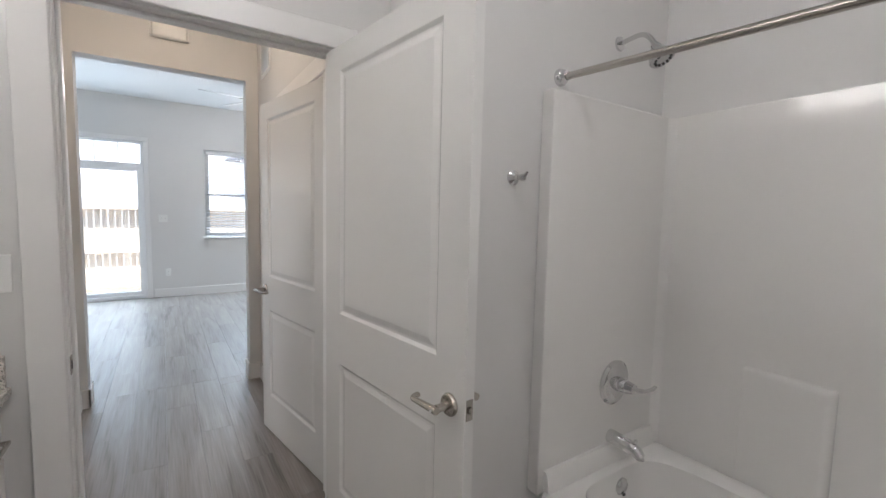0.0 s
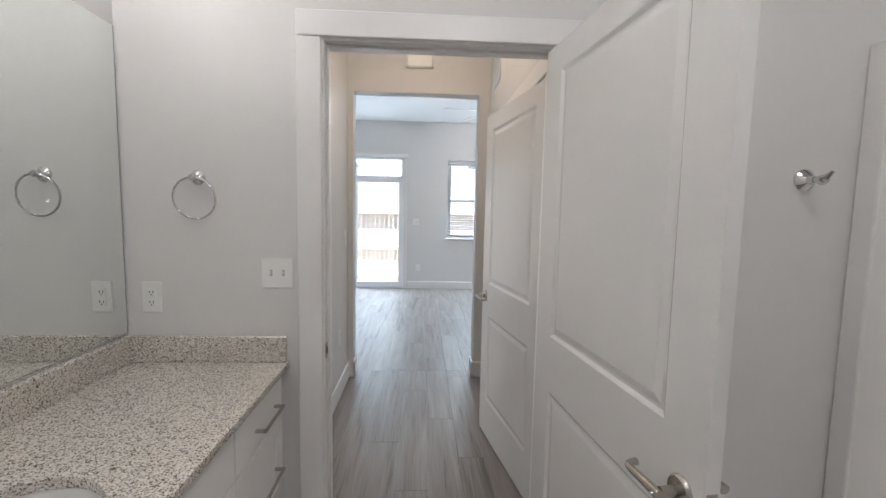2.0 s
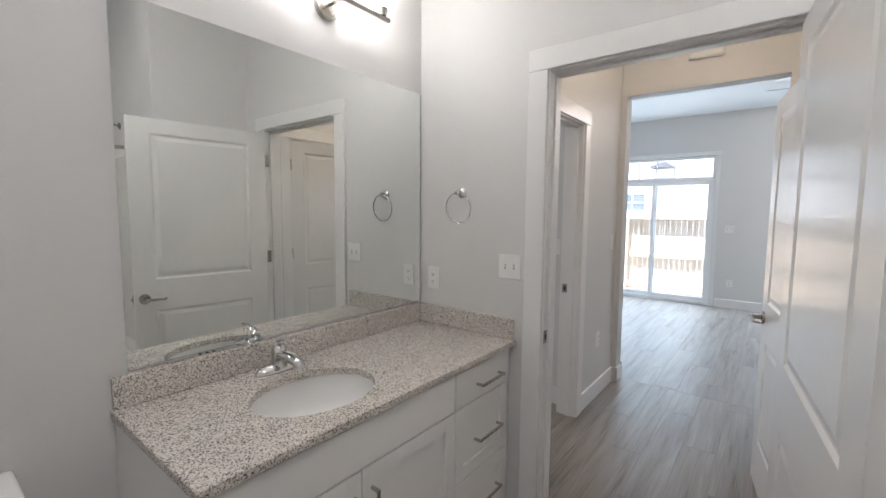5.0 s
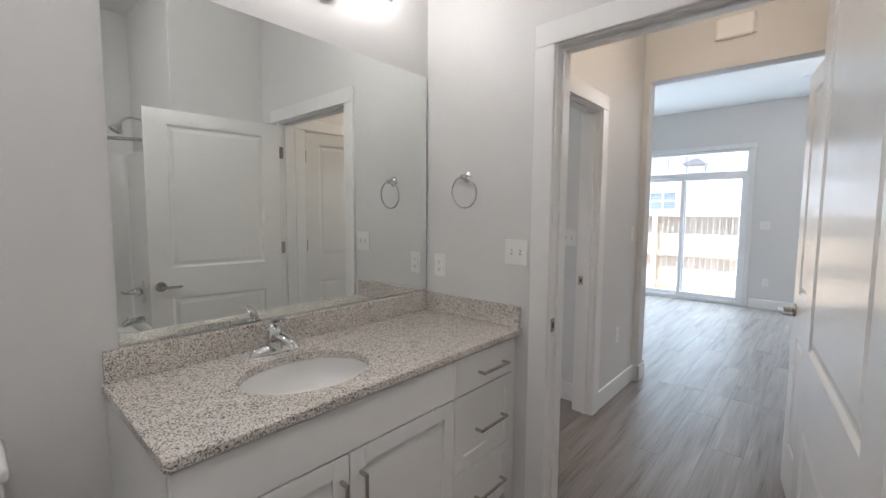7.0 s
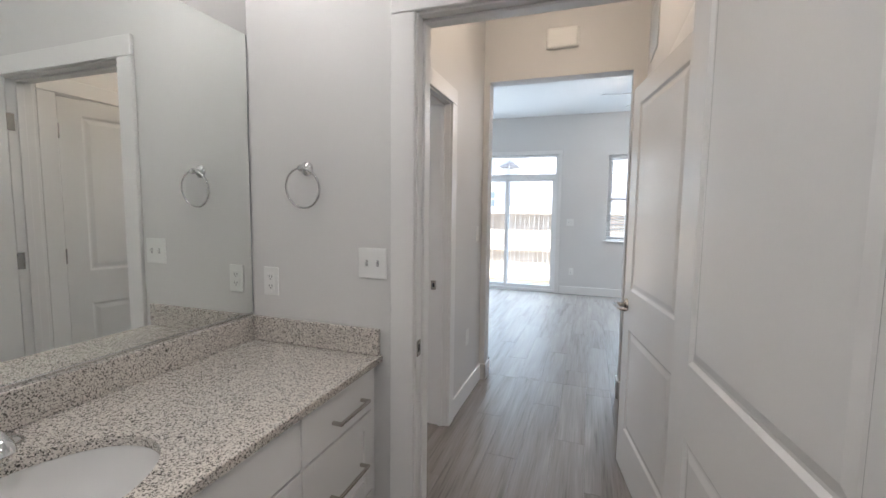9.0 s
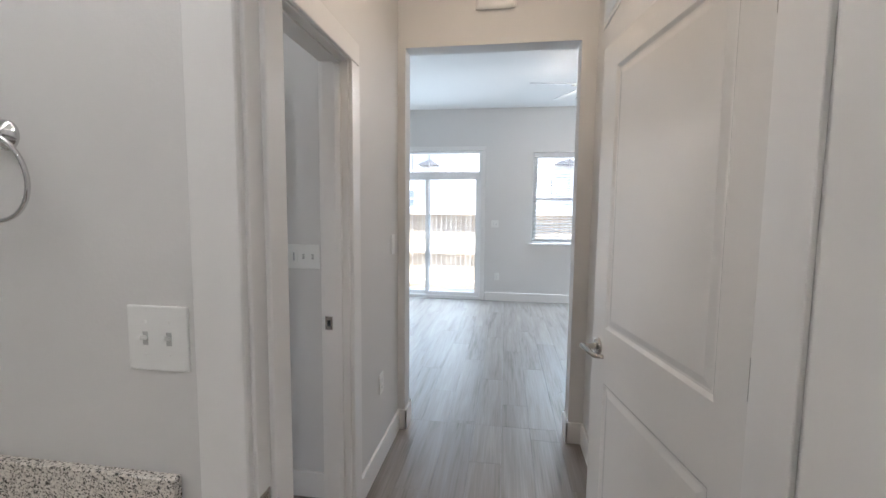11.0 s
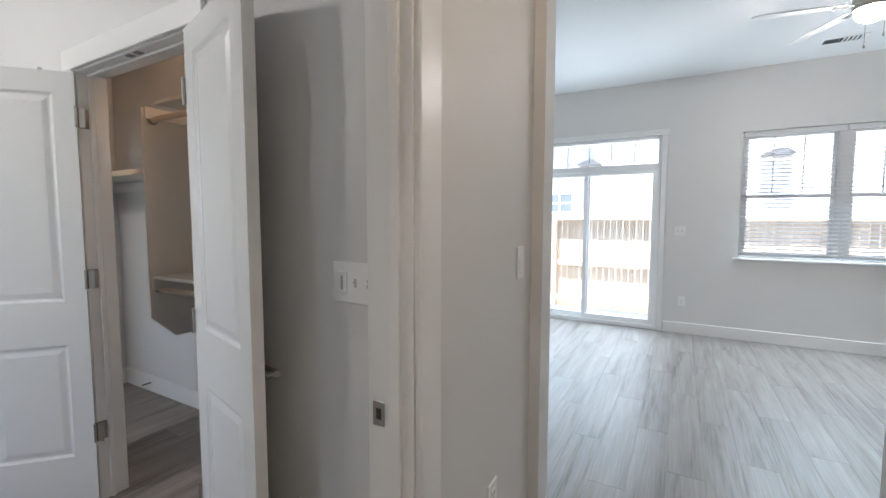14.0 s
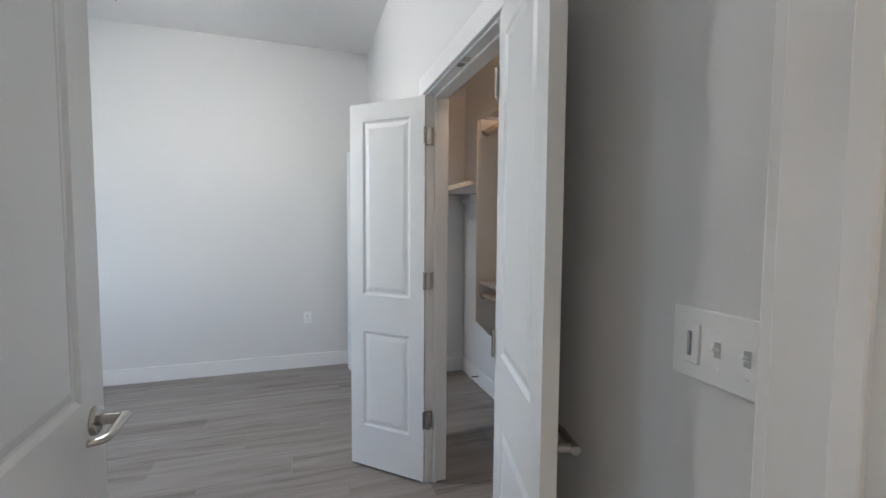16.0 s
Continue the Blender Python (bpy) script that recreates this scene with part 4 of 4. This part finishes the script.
WL, WR, WB, WT = 0.655, 2.405, 0.938, 2.342
wi = finish("window_1", rect_frame(bmesh.new(), WL, WR, FY + 0.07, FY + 0.14, WB, WT, 0.035), VINYL)
thing(wi, "white vinyl twin single-hung window with lowered blinds", "window", kind="structure")
part("mullion", bx(1.475, 1.585, FY + 0.065, FY + 0.14, WB + 0.035, WT - 0.035, bevel=0.003), VINYL, wi)
for x0, x1 in ((WL + 0.035, 1.475), (1.585, WR - 0.035)):
    part("upper_sash", rect_frame(bmesh.new(), x0, x1, FY + 0.105, FY + 0.13, 1.61, WT - 0.035, 0.03), VINYL, wi)
    part("lower_sash", rect_frame(bmesh.new(), x0, x1, FY + 0.078, FY + 0.103, WB + 0.035, 1.65, 0.035), VINYL, wi)
    pane("glass_pane", wi, x0 + 0.025, x1 - 0.025, FY + 0.118, 1.64, WT - 0.06)
    pane("glass_pane", wi, x0 + 0.03, x1 - 0.03, FY + 0.09, WB + 0.065, 1.62)
    w3 = (x1 - x0) / 3
    for k in (1, 2):
        part("muntin", bx(x0 + k * w3 - 0.006, x0 + k * w3 + 0.006, FY + 0.11, FY + 0.126, 1.64, WT - 0.065), VINYL, wi)
part("window_sill", bx(WL - 0.04, WR + 0.04, FY - 0.03, FY + 0.07, WB - 0.022, WB + 0.004, bevel=0.005), TRIM, wi)

for x0, x1 in ((WL + 0.012, 1.524), (1.536, WR - 0.012)):
    bl = empty("window_blind", pose((x0 + x1) / 2, FY + 0.035, WT - 0.03))
    thing(bl, "white horizontal slat blind, lowered with slats open", "blind", "blinds in the twin window")
    w = (x1 - x0) / 2
    part("headrail", bx(-w, w, -0.028, 0.028, -0.028, 0.026, bevel=0.003), SLAT, bl)
    n = 31
    sm = None
    for k in range(n):
        if sm is None:
            s = part("slat", bx(-w + 0.004, w - 0.004, -0.024, 0.024, -0.0014, 0.0014, bevel=0.0008), SLAT, bl)
            sm = s.data
        else:
            s = new("slat", sm)
            s.parent = bl
        s.matrix_basis = pose(0, 0, -0.055 - k * 0.0418, 11, 0, 0)
    part("bottom_rail", bx(-w + 0.004, w - 0.004, -0.025, 0.025, -1.365, -1.347, bevel=0.004), SLAT, bl)
    for x in (-w * 0.62, w * 0.62):
        part("ladder_cord", bx(x - 0.001, x + 0.001, -0.0255, -0.0235, -1.35, -0.02), SLAT, bl)
    part("tilt_wand", sweep(bmesh.new(), [(-w + 0.05, -0.034, -0.03), (-w + 0.05, -0.034, -0.62)], 0.004, 8), SLAT, bl, smooth=True)

# ---- ceiling fan, ceiling register ----
FX, FYC = 1.12, 5.84
fan = empty("ceiling_fan", pose(FX, FYC, TOP))
thing(fan, "brushed nickel five-blade ceiling fan with lit bowl", "ceiling fan")
part("canopy", lathe(bmesh.new(), [(0, 0), (0.065, 0), (0.062, -0.02), (0.03, -0.05), (0, -0.05)], "z", n=28), NICKEL, fan, smooth=True)
part("downrod", sweep(bmesh.new(), [(0, 0, -0.04), (0, 0, -0.17)], 0.012, 14), NICKEL, fan, smooth=True)
part("motor_housing", lathe(bmesh.new(), [(0, -0.15), (0.05, -0.155), (0.09, -0.175), (0.10, -0.20), (0.10, -0.255), (0.092, -0.275), (0, -0.275)], "z", n=36), NICKEL, fan, smooth=True)
part("light_bowl", lathe(bmesh.new(), [(0.088, -0.276), (0.086, -0.30), (0.07, -0.33), (0.04, -0.348), (0, -0.353)], "z", n=32), FANLIT, fan, "lit white glass bowl", smooth=True)
for a in (190, 118, 46, 334, 262):
    bm = bmesh.new()
    pr = [(0.15, 0.052), (0.22, 0.06), (0.45, 0.066), (0.62, 0.062), (0.655, 0.045), (0.665, 0.0)]
    out = [(x, y) for x, y in pr] + [(x, -y) for x, y in pr[-2::-1]]
    rings(bm, [[(x, y, z - y * 0.2) for x, y in out] for z in (-0.004, 0.004)])
    b = part("blade", bm, TRIM, fan, "white fan blade")
    b.matrix_basis = pose(0, 0, -0.235, 0, 0, a)
    br = part("blade_bracket", bx(0.085, 0.21, -0.02, 0.02, -0.013, -0.005, bevel=0.002), NICKEL, fan)
    br.matrix_basis = pose(0, 0, -0.235, 0, 0, a)
for dx, ln in ((0.05, 0.12), (-0.04, 0.18)):
    part("pull_chain", sweep(bmesh.new(), [(dx, -0.05, -0.27), (dx, -0.05, -0.33 - ln)], 0.002, 6), NICKEL, fan)
    part("chain_fob", lathe(bmesh.new(), [(0, 0), (0.005, -0.004), (0.006, -0.02), (0, -0.026)], "z", (dx, -0.05, -0.33 - ln), 10), NICKEL, fan)

copy_thing(fan, pose(-2.8, 1.45, TOP, 0, 0, 20))

cv = empty("ceiling_register", pose(1.32, 7.26, TOP))
thing(cv, "white louvred air register in living room ceiling", "vent")
part("backing", bx(-0.14, 0.14, -0.065, 0.065, -0.003, -0.0005), DARK, cv)
for x0, x1, y0, y1 in ((-0.165, 0.165, -0.09, -0.065), (-0.165, 0.165, 0.065, 0.09), (-0.165, -0.14, -0.065, 0.065), (0.14, 0.165, -0.065, 0.065)):
    part("frame", bx(x0, x1, y0, y1, -0.008, -0.0005, bevel=0.002), PLAST, cv)
for k in range(9):
    s = part("slat", bx(-0.0008, 0.0008, -0.065, 0.065, -0.01, 0.004), PLAST, cv)
    s.matrix_basis = pose(-0.125 + k * 0.031, 0, -0.006, 0, 35 if k < 4 else -35, 0)

# ---- closet fittings ----
PX = -2.65
prof = [(3.28, 2.02), (3.685, 2.02), (3.685, 0.65), (3.42, 0.65), (3.28, 0.79)]
cp = finish("closet_divider", rings(bmesh.new(), [[(x, y, z) for y, z in prof] for x in (PX - 0.018, PX)]), MELA)
thing(cp, "beige melamine closet divider panel fixed to the back wall", "closet panel")
for z in (0.955, 1.957):
    r = finish("closet_rod", sweep(bmesh.new(), [(PX + 0.001, 3.335, z), (-1.052, 3.335, z)], 0.016, 16), RODW, smooth=True)
    thing(r, "round wooden closet hanging rod", "closet rod", "closet rods")
    part("rod_cup", lathe(bmesh.new(), [(0, 0.0005), (0.03, 0.0005), (0.03, 0.004), (0.022, 0.006), (0.022, 0.014), (0, 0.014)], "x", (PX, 3.335, z), 20), NICKEL, r, "metal rod cup", smooth=True)
for z in (1.03, 2.035):
    sf = finish("closet_shelf", bx(PX + 0.001 if z < 2 else -2.56, -1.052, 3.30, 3.6895, z - 0.009, z + 0.009, bevel=0.003), MELA)
    thing(sf, "white painted closet shelf above the hanging rod", "shelf", "closet shelves")
    part("cleat", bx(PX + 0.001, PX + 0.02, 3.29, 3.685, z - 0.075, z - 0.0095, bevel=0.002), MELA, sf)
s3 = finish("closet_shelf", bx(-3.93, PX - 0.019, 3.32, 3.6895, 1.66, 1.678, bevel=0.003), MELA)
thing(s3, "white closet shelf with wooden rod on the far side", "shelf", "closet shelves")
part("wood_edge", bx(-3.93, PX - 0.019, 3.312, 3.3195, 1.648, 1.68, bevel=0.001), RODW, s3, "bare wood edge strip")
part("cleat", bx(-3.93, PX - 0.019, 3.667, 3.6895, 1.585, 1.659, bevel=0.002), TRIM, s3)
ds = finish("door_bumper", sweep(bmesh.new(), [(-3.55, 3.686, 0.075), (-3.55, 3.62, 0.075)], 0.005, 10), DARK, smooth=True)
thing(ds, "dark spring door bumper on the closet baseboard", "door stop")
part("tip", lathe(bmesh.new(), [(0, 0), (0.009, 0), (0.009, -0.014), (0, -0.016)], "y", (-3.55, 3.62, 0.075), 12), PLAST, ds)
cl = finish("closet_light", lathe(bmesh.new(), [(0, -0.001), (0.12, -0.001), (0.12, -0.02), (0.1, -0.055), (0, -0.075)], "z", (-1.9, 3.3, TOP), 28), CLOSLIT, smooth=True)
thing(cl, "small warm lit dome light on closet ceiling", "ceiling lamp")
db = finish("door_bumper", sweep(bmesh.new(), [(OL + 0.007, 3.70, 0.134), (OL + 0.014, 3.72, 0.144)], 0.004, 8), NICKEL, smooth=True)
thing(db, "small metal catch on top of the hall baseboard", "door stop")

# ---- outdoors ----
GZ = -0.22
tagged(finish("ground", bx(-60, 60, FY + 0.16, 140, GZ - 0.3, GZ), CONC), "pale concrete patio and ground outside", "ground", kind="structure")
tagged(finish("pavement", bx(-2.6, 3.0, FY + 0.162, 8.9, GZ + 0.004, -0.04, bevel=0.01), CONC), "small raised concrete patio slab outside the sliding door", "pavement", kind="structure")
FE = 9.62
fen = empty("fence", pose(-0.25, FE, GZ))
thing(fen, "cedar privacy fence with rails and top cap", "fence")
FT = 1.60
bd = None
for k in range(116):
    x = -5.2 + k * 0.101
    if bd is None:
        b = part("board", bx(-0.0468, 0.0468, 0.0, 0.018, 0.04, FT - 0.03, bevel=0.002), FENCE, fen)
        bd = b.data
    else:
        b = new("board", bd)
        b.parent = fen
    b.matrix_basis = pose(x, (k % 3) * 0.002, 0, 0, 0, 0.15 * ((k * 7) % 5 - 2))
for z in (0.19, 0.82):
    part("rail", bx(-5.3, 6.6, -0.09, -0.001, z - 0.045, z + 0.045, bevel=0.004), FENCE, fen)
part("kick_board", bx(-5.3, 6.6, -0.03, -0.001, 0.0, 0.13, bevel=0.004), FENCE, fen)
part("cap", bx(-5.3, 6.6, -0.12, 0.05, FT - 0.03, FT, bevel=0.004), FENCE, fen)
for k in range(5):
    x = -4.02 + k * 2.4
    part("post", bx(x - 0.045, x + 0.045, -0.18, -0.091, 0.0, FT - 0.031, bevel=0.004), FENCE, fen)


def house(name, x, y, w, d, eave, ridge, label):
    root = empty(name, pose(x, y, GZ))
    thing(root, label, "house")
    bm = bmesh.new()
    for k in range(int(eave / 0.2)):
        z = k * 0.2
        vs = [(-w / 2, -d / 2, z), (w / 2, -d / 2, z), (w / 2, -d / 2 + 0.006, z + 0.2), (-w / 2, -d / 2 + 0.006, z + 0.2)]
        bm.faces.new([bm.verts.new(v) for v in vs])
        vs = [(-w / 2, -d / 2, z), (w / 2, -d / 2, z), (w / 2, -d / 2 + 0.03, z), (-w / 2, -d / 2 + 0.03, z)]
        bm.faces.new([bm.verts.new(v) for v in vs])
    box(bm, -w / 2, w / 2, -d / 2 + 0.03, d / 2, 0, eave)
    part("wall", bm, SIDING, root, "white lap siding")
    rf = bmesh.new()
    prof = [(-w / 2 - 0.4, eave - 0.12), (0, ridge), (w / 2 + 0.4, eave - 0.12), (w / 2 + 0.4, eave + 0.06), (0, ridge + 0.2), (-w / 2 - 0.4, eave + 0.06)]
    rings(rf, [[(px, py, pz) for px, pz in prof] for py in (-d / 2 - 0.4, d / 2 + 0.4)])
    part("roof", rf, SHING, root, "grey shingle roof")
    gb = bmesh.new()
    rings(gb, [[(-w / 2, py, eave), (w / 2, py, eave), (0, py, ridge)] for py in (-d / 2 + 0.005, -d / 2 + 0.1)])
    part("gable", gb, SIDING, root)
    return root


def house_window(root, x, y, z, w, hgt):
    wd = part("window", rect_frame(bmesh.new(), x - w / 2, x + w / 2, y - 0.05, y + 0.02, z, z + hgt, 0.07), VINYL, root)
    part("pane", bx(x - w / 2 + 0.07, x + w / 2 - 0.07, y - 0.02, y + 0.0, z + 0.07, z + hgt - 0.07), FARPANE, wd)
    for k in range(7):
        zz = z + 0.1 + k * (hgt - 0.17) / 7
        part("blind_slat", bx(x - w / 2 + 0.08, x + w / 2 - 0.08, y - 0.03, y - 0.0205, zz, zz + 0.022), GREYM, wd)
    part("muntin", bx(x - 0.02, x + 0.02, y - 0.04, y - 0.021, z + 0.07, z + hgt - 0.07), VINYL, wd)
    part("muntin", bx(x - w / 2 + 0.07, x + w / 2 - 0.07, y - 0.038, y - 0.0215, z + hgt / 2 - 0.02, z + hgt / 2 + 0.02), VINYL, wd)


h1 = house("house", 3.05, 21.0, 16.0, 9.0, 3.9, 6.3, "white sided neighbour house with grey roof")
house_window(h1, -6.58, -4.5, 1.74, 0.98, 0.72)
for px in (-5.57, -0.77):
    pr = [(-0.36, 0.0), (0.33, 0.0), (0.33, 0.04), (0.12, 0.18), (0.01, 0.18), (-0.36, 0.04)]
    part("porch_roof", rings(bmesh.new(), [[(px + x, y, 3.28 + z) for x, z in pr] for y in (-5.0, -4.49)]), SHING, h1, "small grey shingle porch roof")
part("porch_column", bx(-6.04, -5.9, -5.0, -4.86, 0, 2.95, bevel=0.02), TIMBER, h1, "tan wood porch column")

# ---- floor planks, the last pieces ----
PW, PL = 0.181, 1.22
rooms = [(BW, HL - 0.115, -0.6, 2.90), (-3.95, -1.05, 2.90, 3.70), (HL - 0.115, HR + 0.06, 1.62, 3.72), (-2.14, 4.11, 3.72, FY + 0.02), (-0.35, 1.24, -0.885, 1.62)]
plank_meshes = {}
rnd = random.Random(7)
for i in range(int(8.76 / PW) + 1):
    x = BW + i * PW
    y = -0.95 - PL * ((i * 0.381) % 1.0)
    while y < FY:
        for x0, x1, y0, y1 in rooms:
            cx = x + PW / 2
            inside = x0 < cx <= x1 if y0 in (1.62, -0.885, -0.6) else x0 - PW / 2 <= cx <= x1 + PW / 2
            if not inside:
                continue
            a, b = max(y, y0), min(y + PL, y1)
            if b - a < 0.03:
                continue
            key = round(b - a, 3)
            if key not in plank_meshes:
                t = bmesh.new()
                g = 0.0003
                loops = [[(-PW / 2 + e, 0 + e, z), (PW / 2 - e, 0 + e, z), (PW / 2 - e, key - e, z), (-PW / 2 + e, key - e, z)] for e, z in ((g, -0.0055), (g, -0.0014), (g + 0.0004, 0.0))]
                rings(t, loops)
                bmesh.ops.recalc_face_normals(t, faces=t.faces[:])
                me = bpy.data.meshes.new("plank")
                t.to_mesh(me)
                t.free()
                me.materials.append(PLANK)
                plank_meshes[key] = me
            ob = new("plank", plank_meshes[key])
            ob.location = (cx, a, 0.0)
            ob.parent = floor
        y += PL
